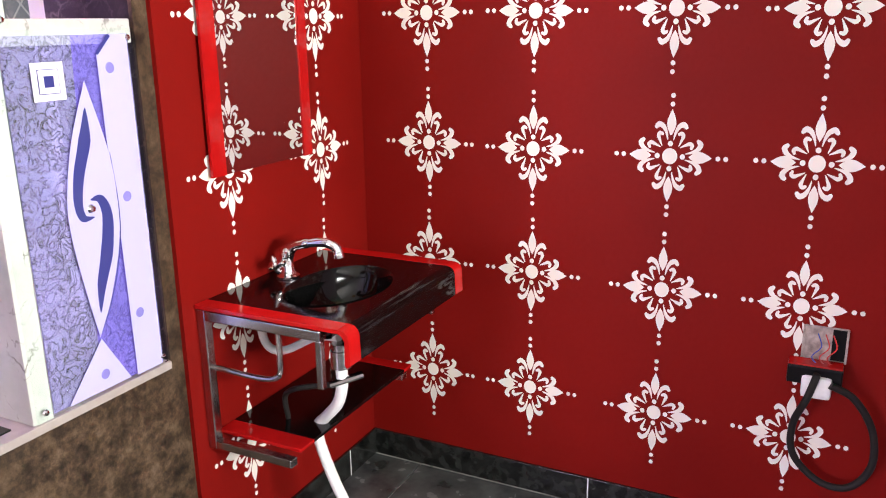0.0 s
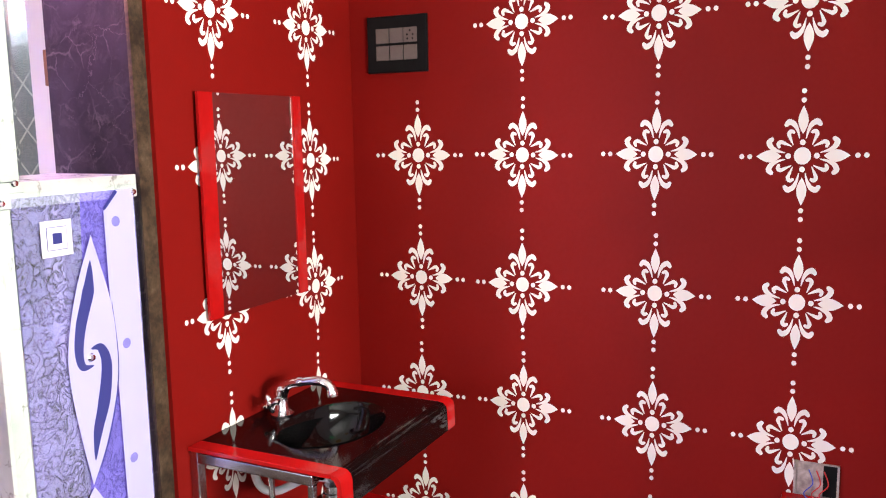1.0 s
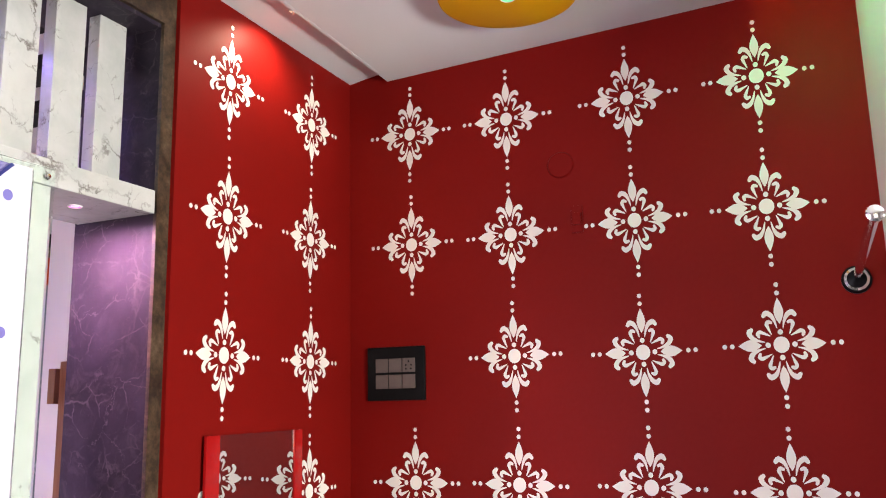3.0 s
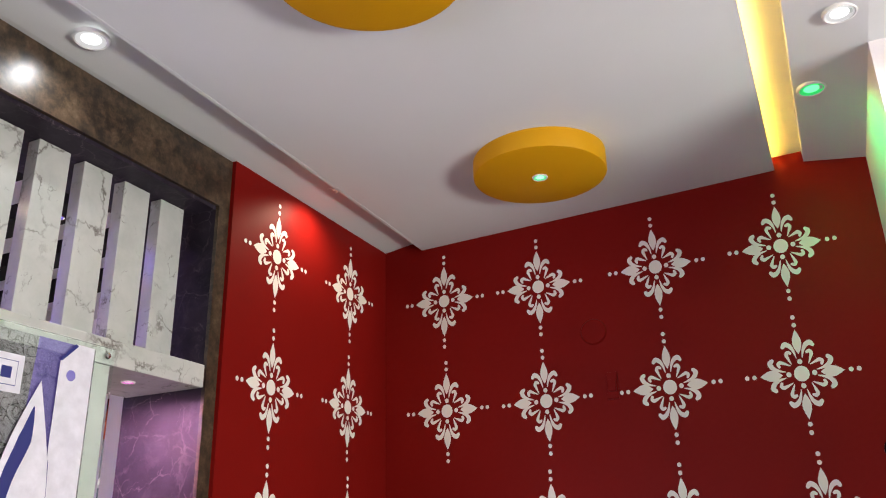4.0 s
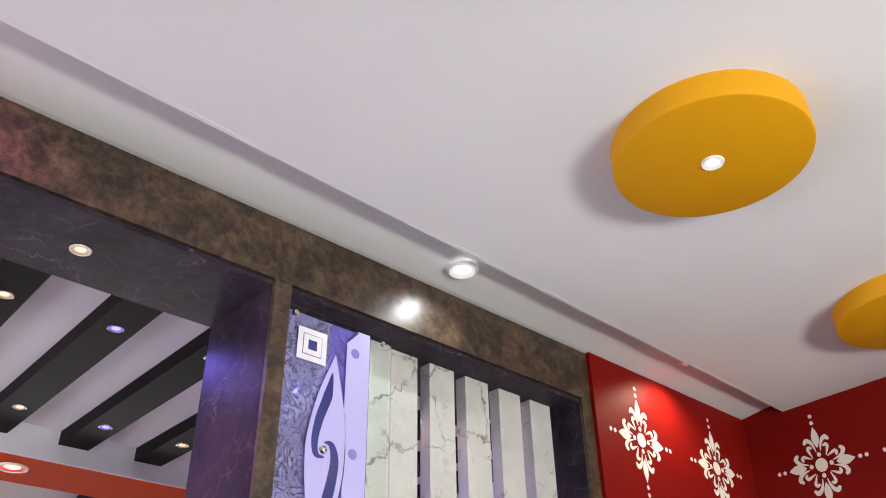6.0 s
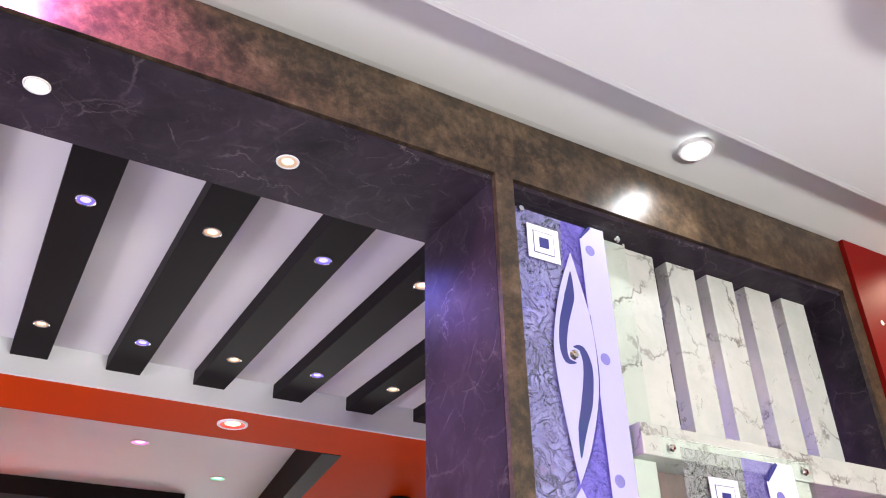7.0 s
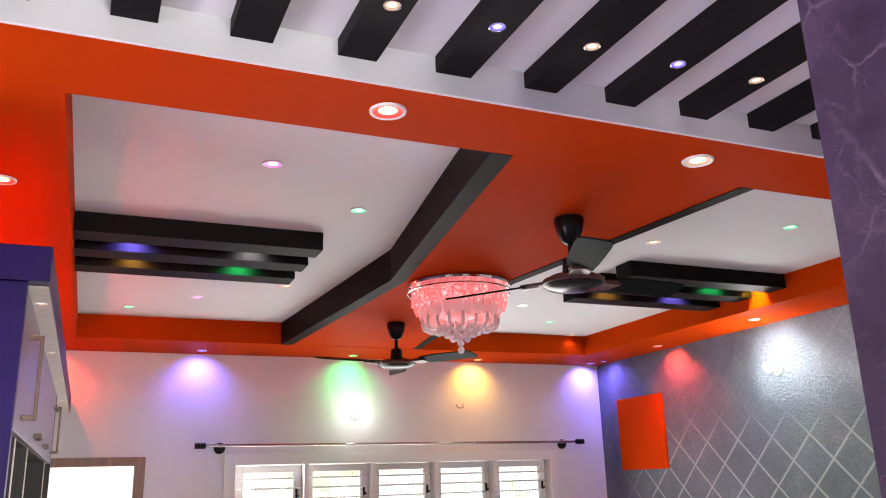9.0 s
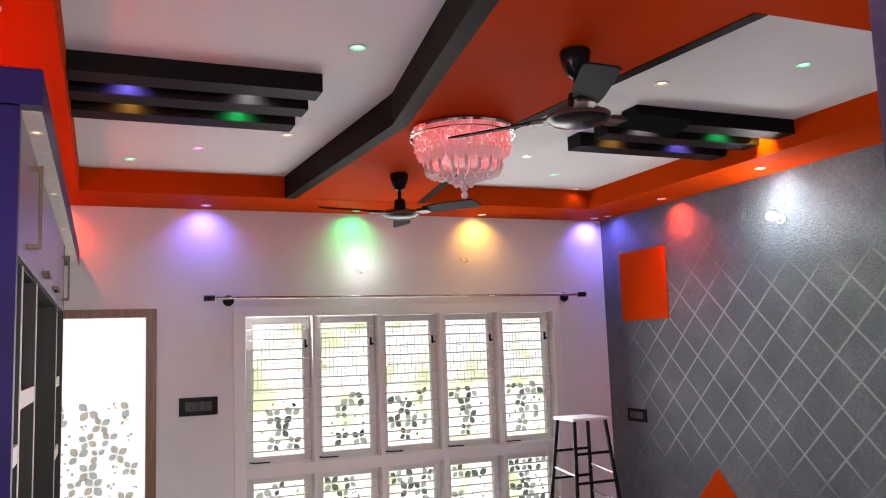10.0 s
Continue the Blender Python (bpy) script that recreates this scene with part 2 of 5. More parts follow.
DOORWOOD = wood("varnished brown wood", (0.13, 0.052, 0.024), (0.27, 0.12, 0.058))
PURPLE = paint("dark violet laminate", (0.012, 0.003, 0.060), 0.4, 0.4, 90, 0.1, 0.15)
SILVERLAM = brushed("brushed silver laminate", (0.22, 0.20, 0.24))
BRONZE = plain("bronze handle metal", (0.11, 0.07, 0.05), 0.35, 0.6)
BROWNLAM = brushed("brushed dark laminate", (0.022, 0.019, 0.018), 0.45)
CREAMLAM = plain("cream laminate edge", (0.66, 0.60, 0.50), 0.4)
WINFRAME = paint("white enamel", (0.76, 0.73, 0.72), 0.3, 0.03, 90, 0.06)
PANE = clear_glass("window glass")
GARDEN = garden("bright daylight outside")


def film_mat(name, color):
    """Printed film: part of the daylight behind shines through."""
    m, n, l, b = mat_new(name)
    t = n.new("ShaderNodeBsdfTranslucent")
    mix = n.new("ShaderNodeMixShader")
    c = ramp(n, l, noise_tex(n, l, coords(n, l, 1.0, "World"), 14, 4), [(0.3, tuple(v * 0.75 for v in color)), (0.7, color)])
    l.new(c, t.inputs[0])
    l.new(c, b.inputs["Base Color"])
    mix.inputs[0].default_value = 0.6
    l.new(b.outputs[0], mix.inputs[1])
    l.new(t.outputs[0], mix.inputs[2])
    l.new(mix.outputs[0], n["Material Output"].inputs[0])
    return m


FILMDARK = film_mat("dark grey leaf print", (0.22, 0.25, 0.24))
FILMLIGHT = film_mat("pale grey leaf print", (0.62, 0.66, 0.64))
FILMOLIVE = film_mat("olive leaf print", (0.66, 0.64, 0.55))
# the pane emits by itself in place of daylight through the door
FROST = glowing("frosted glass with daylight as emission", (1.0, 0.99, 0.98), 0.95)
FANBLACK = plain("gloss black enamel", (0.008, 0.008, 0.009), 0.2, 0, 0.1, 20, 0.0)
BLADE = plain("black green blade enamel", (0.006, 0.0085, 0.008), 0.5)
FANBROWN = plain("copper brown enamel", (0.06, 0.024, 0.014), 0.35, 0.1)
FANSILVER = plain("silver enamel", (0.12, 0.12, 0.12), 0.3, 0.7)
STOOLTOP = plain("white stool top", (0.7, 0.69, 0.72), 0.4)
# lilac light on the frosted shapes is emission in the material
LILAC = glowing("lilac frosted acrylic with added glow", (0.42, 0.36, 1.0), 0.27)
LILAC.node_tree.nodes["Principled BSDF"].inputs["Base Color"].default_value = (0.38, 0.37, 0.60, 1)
# blue light seen through the clear swirls is put in as emission
INKBLUE = glowing("deep blue clear acrylic with added glow", (0.035, 0.05, 0.30), 0.55)
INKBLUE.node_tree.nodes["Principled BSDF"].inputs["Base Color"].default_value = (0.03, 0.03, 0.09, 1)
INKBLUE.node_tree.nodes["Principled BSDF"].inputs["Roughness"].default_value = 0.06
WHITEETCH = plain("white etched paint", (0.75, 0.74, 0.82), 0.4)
SQUIGGLE = etched_glowing("squiggle pressed glass", (0.46, 0.43, 0.68), (0.36, 0.27, 0.85), 0.15)
SQUIGGLE_PALE = etched_glowing("pale squiggle pressed glass", (0.52, 0.50, 0.51), (0.62, 0.5, 0.72), 0.12)
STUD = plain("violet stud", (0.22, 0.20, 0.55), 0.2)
VIOLETCLEAR = clear_glass("clear violet acrylic with added glow", (0.66, 0.60, 0.92), 0.05)
# weak violet emission stands for light coming through the sheet
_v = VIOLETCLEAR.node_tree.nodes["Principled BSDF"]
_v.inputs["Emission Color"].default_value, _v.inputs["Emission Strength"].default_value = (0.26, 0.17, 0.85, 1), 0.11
TINTGLASS = clear_glass("greenish edge glass", (0.9, 0.97, 0.93), 0.02)
CRYSTAL = plain("clear crystal", (0.92, 0.84, 0.84), 0.05)
CRYSTAL.node_tree.nodes["Principled BSDF"].inputs["Transmission Weight"].default_value = 0.3
PINKGLOW = glowing("pink lit core", (1.0, 0.10, 0.12), 0.45)


PINKFROST = glowing("frosted pink lit glass", (1.0, 0.18, 0.18), 0.30)


def crystal_lit(name):
    """Small crystals lit pink from within, each a little different."""
    m, n, l, b = mat_new(name)
    f = n.new("ShaderNodeNewGeometry").outputs["Random Per Island"]
    b.inputs["Base Color"].default_value = (0.85, 0.55, 0.55, 1)
    b.inputs["Roughness"].default_value = 0.08
    l.new(ramp(n, l, f, [(0.0, (0.55, 0.03, 0.05)), (0.5, (0.95, 0.14, 0.15)), (0.8, (1.0, 0.35, 0.33)), (1.0, (1.0, 0.85, 0.8))]), b.inputs["Emission Color"])
    l.new(ramp(n, l, f, [(0.0, (0.25,) * 3), (0.85, (0.6,) * 3), (1.0, (1.0,) * 3)]), b.inputs["Emission Strength"])
    return m


PINKPALE = crystal_lit("pale pink lit crystal")
WIRE_RED = plain("red wire", (0.5, 0.02, 0.02), 0.4)
WIRE_BLUE = plain("blue wire", (0.03, 0.06, 0.35), 0.4)

LAMP_COLORS = dict(white=(1, 1, 1), warm=(1.0, 0.66, 0.42), blue=(0.22, 0.17, 1.0), green=(0.03, 1.0, 0.22), red=(1.0, 0.06, 0.03),
                   pink=(1.0, 0.26, 0.80), amber=(1.0, 0.52, 0.08), yellow=(1.0, 0.72, 0.05), mint=(0.22, 1.0, 0.45), violet=(0.75, 0.25, 1.0))


def led(name, color, strength):
    m = glowing(name, color, strength)
    m.node_tree.nodes["Principled BSDF"].inputs["Base Color"].default_value = (0.03, 0.03, 0.03, 1)
    return m


LAMP_MATS = {k: led(k + " led", tuple(0.10 + 0.90 * v for v in c), 8.0 if k == "white" else 2.0 if k == "warm" else 3.2) for k, c in LAMP_COLORS.items()}
# coloured emission for a ring that imitates the bloom round each lamp
HALO_MATS = {k: led(k + " lit reflector", c, 0.7 if k == "warm" else 1.1) for k, c in LAMP_COLORS.items()}
COVE = glowing("golden led tape", (1.0, 0.60, 0.07), 60.0)
VIOLETFILL = glowing("violet fill glow", (0.42, 0.22, 1.0), 26.0)
REDTAPE = glowing("red led tape", (1.0, 0.04, 0.015), 80.0)
BULBGLOW = glowing("lit white bulb", (1.0, 1.0, 1.0), 14.0)

for _m in (FANBLACK, RUBBER, MODULE):
    _m.node_tree.nodes["Principled BSDF"].inputs["Specular IOR Level"].default_value = 0.16
for _m, _k in ((BLACKPLASTIC, 0.08), (BLADE, 0.02), (CHARCOAL, 0.02), (DARKWOOD, 0.03), (ORANGE, 0.01)):
    _m.node_tree.nodes["Principled BSDF"].inputs["Specular IOR Level"].default_value = _k
BLACKGLASS.node_tree.nodes["Principled BSDF"].inputs["Specular IOR Level"].default_value = 0.32


# ---- mesh helpers ----
def empty(name, m=None):
    ob = new(name)
    ob.empty_display_size = 0.05
    if m is not None:
        ob.matrix_world = m
    return ob


def mesh_of(name, bm, material):
    bmesh.ops.recalc_face_normals(bm, faces=bm.faces)
    me = bpy.data.meshes.new(name)
    bm.to_mesh(me)
    bm.free()
    for mm in (material if isinstance(material, (list, tuple)) else [material]):
        me.materials.append(mm)
    return me


def smooth(me, angle=35):
    me.shade_smooth()
    me.set_sharp_from_angle(angle=radians(angle))
    return me


def part(name, bm, material, parent=None, label="", soft=False):
    me = mesh_of(name, bm, material)
    if soft:
        smooth(me)
    ob = new(name, me)
    if parent is not None:
        ob.parent = parent
    return tagged(ob, label)


def add_box(bm, x0, x1, y0, y1, z0, z1, bevel=0.0):
    vs = [bm.verts.new((x, y, z)) for x in (x0, x1) for y in (y0, y1) for z in (z0, z1)]
    fs = [bm.faces.new([vs[i] for i in q]) for q in ((0, 1, 3, 2), (4, 6, 7, 5), (0, 4, 5, 1), (2, 3, 7, 6), (0, 2, 6, 4), (1, 5, 7, 3))]
    if bevel:
        es = list({e for f in fs for e in f.edges})
        bmesh.ops.bevel(bm, geom=es, offset=bevel, segments=2, affect="EDGES", profile=0.6)
    return bm


def box(x0, x1, y0, y1, z0, z1, bevel=0.0):
    return add_box(bmesh.new(), x0, x1, y0, y1, z0, z1, bevel)


def boxes(*rows, bevel=0.0):
    bm = bmesh.new()
    for r in rows:
        add_box(bm, *r, bevel)
    return bm


def lathe(profile, seg=24, sx=1.0, sy=1.0, bm=None, at=(0, 0, 0), caps=True):
    """Turn a list of (radius, z) round the z axis."""
    bm = bm or bmesh.new()
    rings = []
    for r, z in profile:
        if r < 1e-6:
            rings.append([bm.verts.new((at[0], at[1], at[2] + z))])
        else:
            rings.append([bm.verts.new((at[0] + r * sx * math.cos(2 * math.pi * i / seg), at[1] + r * sy * math.sin(2 * math.pi * i / seg), at[2] + z)) for i in range(seg)])
    for a, b in zip(rings, rings[1:]):
        for i in range(seg):
            j = (i + 1) % seg
            if len(a) == 1 and len(b) == 1:
                continue
            if len(a) == 1:
                bm.faces.new((a[0], b[i], b[j]))
            elif len(b) == 1:
                bm.faces.new((a[i], b[0], a[j]))
            else:
                bm.faces.new((a[i], b[i], b[j], a[j]))
    if caps:
        for r in (rings[0], rings[-1]):
            if len(r) > 2:
                bm.faces.new(r)
    return bm


def tube(points, radius, seg=10, bm=None, closed_ends=True):
    """A round bar swept along points; radius may be one number or one per point."""
    bm = bm or bmesh.new()
    pts = [Vector(p) for p in points]
    rad = radius if isinstance(radius, (list, tuple)) else [radius] * len(pts)
    up = Vector((0.31, 0.17, 0.93)).normalized()
    rings = []
    for i, p in enumerate(pts):
        d = (pts[min(i + 1, len(pts) - 1)] - pts[max(i - 1, 0)]).normalized()
        a = d.cross(up)
        if a.length < 0.05:
            a = d.cross(Vector((1, 0, 0)))
        a.normalize()
        b = d.cross(a)
        rings.append([bm.verts.new(p + rad[i] * (a * math.cos(2 * math.pi * k / seg) + b * math.sin(2 * math.pi * k / seg))) for k in range(seg)])
    for a, b in zip(rings, rings[1:]):
        for k in range(seg):
            bm.faces.new((a[k], b[k], b[(k + 1) % seg], a[(k + 1) % seg]))
    if closed_ends:
        bm.faces.new(rings[0]), bm.faces.new(rings[-1])
    return bm


def curve_points(ctrl, n=16):
    """Points on a smooth curve through the control points."""
    c = [Vector(p) for p in ctrl]
    out = []
    for i in range(len(c) - 1):
        p0, p1, p2, p3 = c[max(i - 1, 0)], c[i], c[i + 1], c[min(i + 2, len(c) - 1)]
        for k in range(n):
            t = k / n
            out.append(0.5 * (2 * p1 + (p2 - p0) * t + (2 * p0 - 5 * p1 + 4 * p2 - p3) * t * t + (3 * p1 - p0 - 3 * p2 + p3) * t ** 3))
    return out + [c[-1]]


def slab_outline(bm, pts, z0, z1):
    """A plate with the outline pts (x, y) between z0 and z1."""
    lo = [bm.verts.new((x, y, z0)) for x, y in pts]
    hi = [bm.verts.new((x, y, z1)) for x, y in pts]
    bm.faces.new(lo[::-1]), bm.faces.new(hi)
    for i in range(len(pts)):
        j = (i + 1) % len(pts)
        bm.faces.new((lo[i], lo[j], hi[j], hi[i]))
    return bm


def structure(name, bm, material, label, category):
    ob = part(name, bm, material, None, label)
    return tagged(ob, label, category, kind="structure")

# ---- the setting ----
YB, XL, XF, XK = 2.815, -1.84, -1.854, -2.15      # red back wall, red side wall, stone face, its back
XW, YG, YL = -8.5, 4.673, -0.66                     # window wall, grey wall, cabinet wall
ZS, ZR = 2.957, 3.131                               # soffit and recess of the hall ceiling
TOP = 3.32

floor = structure("floor", box(-8.7, 2.4, -3.7, 4.9, -0.12, -0.006), GROUT, "black and cream floor tiles with pale joints", "floor")
wall_north = structure("wall_north", box(XL - 0.3, -0.09, YB, YB + 0.15, 0, TOP), RED, "deep red painted wall with cream stencilled flowers", "wall")
wall_west = structure("wall_west", box(XL - 0.3, XL, 1.885, YB, 0, TOP), RED, "deep red painted wall with cream stencilled flowers", "wall")
structure("wall_return", boxes((-0.09, 0.06, 2.12, YB + 0.15, 0, TOP)), WHITE, "plain white painted wall return", "wall")
structure("wall_alcove", boxes((0.06, 2.3, 2.12, 2.27, 0, TOP)), UNSEEN, "plain beige painted wall", "wall")
structure("wall_east", boxes((2.2, 2.4, -3.6, -0.2, 0, TOP), (2.2, 2.4, 1.6, 2.27, 0, TOP), (2.2, 2.4, -0.2, 1.6, 0, 1.1), (2.2, 2.4, -0.2, 1.6, 2.3, TOP)), UNSEEN, "beige painted wall with a window opening", "wall")
# unseen wall, its openings assumed for the two fill lamps
structure("wall_south", boxes((-8.7, -3.9, -3.75, -3.55, 0, TOP), (-2.1, -0.6, -3.75, -3.55, 0, TOP), (1.2, 2.4, -3.75, -3.55, 0, TOP), (-3.9, -2.1, -3.75, -3.55, 0, 0.7), (-3.9, -2.1, -3.75, -3.55, 2.6, TOP), (-0.6, 1.2, -3.75, -3.55, 2.6, TOP), (-0.6, 1.2, -3.75, -3.55, 0, 0.5)), UNSEEN, "unseen beige painted wall with assumed openings for fill light", "wall")
structure("wall_lobby", boxes((-3.46, -3.27, YB, YB + 0.15, 0, TOP), (-2.35, -1.99, YB + 0.002, YB + 0.15, 0, TOP), (-3.27, -2.35, YB, YB + 0.15, 2.12, TOP), (-3.46, -3.31, YB + 0.15, YG + 0.2, 0, TOP)), WHITE, "white painted lobby wall round a doorway", "wall")
structure("wall_grey", box(XW - 0.2, -3.3, YG, YG + 0.2, 0, TOP), GREYWALL, "silver grey stippled wall with a pale diamond lattice", "wall")
structure("wall_cabinet", box(XW - 0.2, -3.9, YL - 0.15, YL, 0, TOP), WHITE, "white painted wall behind the cabinets", "wall")
structure("wall_passage", boxes((-3.95, -3.8, -3.6, YL - 0.001, 0, TOP)), WHITE, "white painted passage wall", "wall")

# window wall with door and window openings
WY0, WY1, WZ0, WZ1 = 1.075, 4.12, 0.12, 2.12
DY0, DY1, DZ1 = -0.5, 0.43, 2.125
structure("wall_window", boxes((XW - 0.2, XW, YL - 0.15, DY0, 0, TOP), (XW - 0.2, XW, DY1, WY0, 0, TOP), (XW - 0.2, XW, WY1, YG, 0, TOP),
                               (XW - 0.2, XW, DY0, DY1, DZ1, TOP), (XW - 0.2, XW, WY0, WY1, WZ1, TOP), (XW - 0.2, XW, WY0, WY1, 0, WZ0)), WHITE, "white painted wall with a wide window and a door", "wall")

# stone-clad partition: brown granite faces, dark marble reveals
JY0, JY1, OY = 0.786, 1.84, 0.742                   # niche jambs, edge of the passage opening
partition = structure("partition_wall", boxes((XF, XF + 0.001, OY, JY0, 0, 2.95)), GRANITE, "mottled brown granite and dark marble clad partition", "wall")
part("lintel", boxes((XK + 0.02, XF, -3.55, 1.885, 2.953, 3.115)), GRANITE, partition)
part("post", boxes((XK + 0.02, XF, OY + 0.012, JY0 - 0.006, 0, 2.953), (XF - 0.012, XF, OY, JY0, 0, 2.953)), GRANITE, partition)
part("post_reveal", boxes((XK, XF - 0.012, OY - 0.001, OY + 0.011, 0, 2.952), (XK, XK + 0.019, OY + 0.011, JY0, 0.0, 2.952)), DARKMARBLE, partition, "dark marble cladding")
part("post_inner_reveal", boxes((XK, XF - 0.012, JY0 - 0.006, JY0, 0.75, 2.94)), DARKMARBLE, partition, "dark marble cladding")
part("lintel_soffit", boxes((XK, XF - 0.012, -3.55, 1.84, 2.941, 2.953)), DARKMARBLE, partition, "dark marble cladding")
part("end_frame", boxes((XF - 0.012, XF, JY1, 1.886, 0, 2.953)), GRANITE, partition)
part("end_reveal", boxes((XK, XF - 0.012, JY1, 1.884, 0, 2.941)), DARKMARBLE, partition, "dark marble cladding")
part("lintel_back", boxes((XK, XK + 0.019, -3.55, 1.884, 2.953, 3.12)), DARKMARBLE, partition)
part("parapet", boxes((XK, XF, JY0, JY1, 0, 0.735)), GRANITE, partition, "mottled brown granite face")
part("parapet_sill", boxes((XK - 0.01, XF + 0.004, JY0, JY1, 0.735, 0.757), bevel=0.003), plain("grey stone sill", (0.36, 0.32, 0.30), 0.4), partition, "pale grey stone sill")
part("sill_inlay", boxes((XK + 0.03, XF - 0.035, JY0 + 0.03, 1.40, 0.757, 0.761)), SKIRT, partition, "black granite inlay")

# skirting
structure("baseboard", boxes((XL, XL + 0.012, 1.89, YB, 0, 0.1), (XL + 0.012, -0.09, YB - 0.012, YB, 0, 0.1), bevel=0.002), SKIRT, "glossy black granite skirting with white joints", "skirting")
structure("baseboard_joint", boxes((XL + 0.012, XL + 0.0135, 2.618, 2.622, 0, 0.1), (-0.991, -0.987, YB - 0.0135, YB - 0.012, 0, 0.1)), WHITEPLASTIC, "white grout joints in the skirting", "joint")

# ---- ceilings ----
def profile_slab(pts, y0, y1, thick):
    """A slab whose underside follows (x, z) points."""
    bm = bmesh.new()
    a = [[bm.verts.new((x, y, z)) for x, z in pts] for y in (y0, y1)]
    b = [[bm.verts.new((x, y, z + thick)) for x, z in pts] for y in (y0, y1)]
    for i in range(len(pts) - 1):
        bm.faces.new((a[0][i], a[1][i], a[1][i + 1], a[0][i + 1]))
        bm.faces.new((b[0][i], b[0][i + 1], b[1][i + 1], b[1][i]))
        for k in (0, 1):
            bm.faces.new((a[k][i], a[k][i + 1], b[k][i + 1], b[k][i]))
    for i in (0, -1):
        bm.faces.new((a[0][i], b[0][i], b[1][i], a[1][i]))
    return bm


structure("ceiling_wash_area", profile_slab([(XK, 3.116), (XL, 3.116), (-1.665, 3.142), (-0.47, 3.186), (-0.272, 3.190), (-0.270, 3.152), (-0.09, 3.126), (2.4, 3.13)], -3.6, YB, 0.2), CEIL, "matt white plaster ceiling border", "ceiling")
def splayed(bm):
    """Turn the long west side of the panel slightly away from the wall."""
    for v in bm.verts:
        if v.co.x < -1.6:
            v.co.x += 0.0135 * (YB - v.co.y)
    return bm


structure("ceiling_panel", splayed(profile_slab([(-1.672, 3.100), (-0.362, 3.141)], -3.0, YB, 0.012)), CEIL, "matt white dropped ceiling panel", "ceiling")
structure("ceiling_panel_edge", splayed(box(-1.676, -1.664, -3.0, YB, 3.0995, 3.16)), CEIL, "matt white edge of the dropped ceiling panel", "ceiling")
structure("cove_light", box(-0.385, -0.373, -2.9, 2.80, 3.1565, 3.1600), COVE, "golden led tape along the ceiling panel", "light strip")
structure("ceiling_lobby", box(-3.9, XK, -3.6, YB, 3.072, 3.3), CEIL, "matt white lobby ceiling", "ceiling")
structure("beam", boxes((-3.84, -3.502, -3.6, YG, ZS, 3.3)), [ORANGE], "orange ceiling beam with a white side", "beam")
structure("beam_face", boxes((-3.502, -3.49, -3.6, YG, ZS - 0.001, 3.1)), CEIL, "white painted side of the orange beam", "beam")
structure("ceiling_recess", box(XW, -3.84, YL, YG, ZR, 3.3), CEIL, "matt white recessed ceiling", "ceiling")
for dims in ((XW, -7.88, YL, YG, ZS, ZR), (-7.88, -3.84, YL, -0.125, ZS, ZR), (-7.88, -3.84, 4.15, YG, ZS, ZR)):
    structure("ceiling_soffit", box(*dims), ORANGE, "orange painted ceiling border", "ceiling")

# hourglass-shaped orange centre with charcoal edges
LIN = [(-3.84, 1.197), (-5.65, 1.475), (-7.88, 1.35)]
RIN = [(-3.84, 2.35), (-5.55, 2.175), (-7.88, 2.52)]
EW = 0.085
bm = bmesh.new()
slab_outline(bm, [(x, y + EW) for x, y in LIN] + [(x, y - EW * 0.75) for x, y in RIN[::-1]], ZS + 0.002, ZR)
structure("ceiling_centre", bm, ORANGE, "orange painted waisted ceiling centre", "ceiling")
bm = bmesh.new()
slab_outline(bm, LIN + [(x, y + EW) for x, y in LIN[::-1]], ZS - 0.002, ZR)
structure("ceiling_edge", bm, CHARCOAL, "charcoal grey angled ceiling edge board", "trim")
bm = bmesh.new()
slab_outline(bm, [(x, y - EW * 0.75) for x, y in RIN] + RIN[::-1], ZS - 0.002, ZR)
structure("ceiling_edge", bm, CHARCOAL, "charcoal grey angled ceiling edge board", "trim")

# ---- downlights ----
LENS = smooth(mesh_of("lens", lathe([(0.0, -0.0015), (0.017, -0.0015), (0.021, 0.0005)], 20, caps=False), WHITEPLASTIC))
# ring carrying the lamp's coloured halo as emission
HALO = smooth(mesh_of("bloom_ring", lathe([(0.0205, 0.0), (0.027, -0.001), (0.031, -0.003)], 24, caps=False), WHITEPLASTIC))
_rim = smooth(mesh_of("rim", lathe([(0.031, -0.003), (0.034, -0.005), (0.037, -0.004), (0.039, 0.004)], 24, caps=False), WHITEPLASTIC), 50)
_rim_dark = _rim.copy()
_rim_dark.materials[0] = CHROME


def downlight(x, y, z, color, size=1.0, power=0.0, aim=None, cone=80, blend=0.7, label="", rim=_rim, tint=None, group="recessed downlights"):
    """A recessed round led lamp; with power it also throws a beam."""
    e = empty("downlight", Matrix.Translation((x, y, z)) @ Matrix.Scale(size * 0.85, 4))
    tagged(e, label or f"small round recessed downlight glowing {color}", "downlight", group)
    a = new("rim", rim)
    a.parent = e
    me = LENS.copy()
    me.materials[0] = LAMP_MATS["warm" if size >= 1.5 else color]
    b = new("lens", me)
    b.parent = e
    me = HALO.copy()
    me.materials[0] = HALO_MATS[color]
    b = new("bloom_ring", me)
    b.parent = e
    if power:
        d = bpy.data.lights.new("beam_lamp", "SPOT")
        d.energy, d.color, d.spot_size, d.spot_blend, d.shadow_soft_size = power, tint or LAMP_COLORS[color], radians(cone), blend, 0.006
        lamp = new("beam_lamp", d)
        src = Vector((x, y, z - 0.022))
        lamp.matrix_world = look(src, aim or (x, y, 0))
    return e


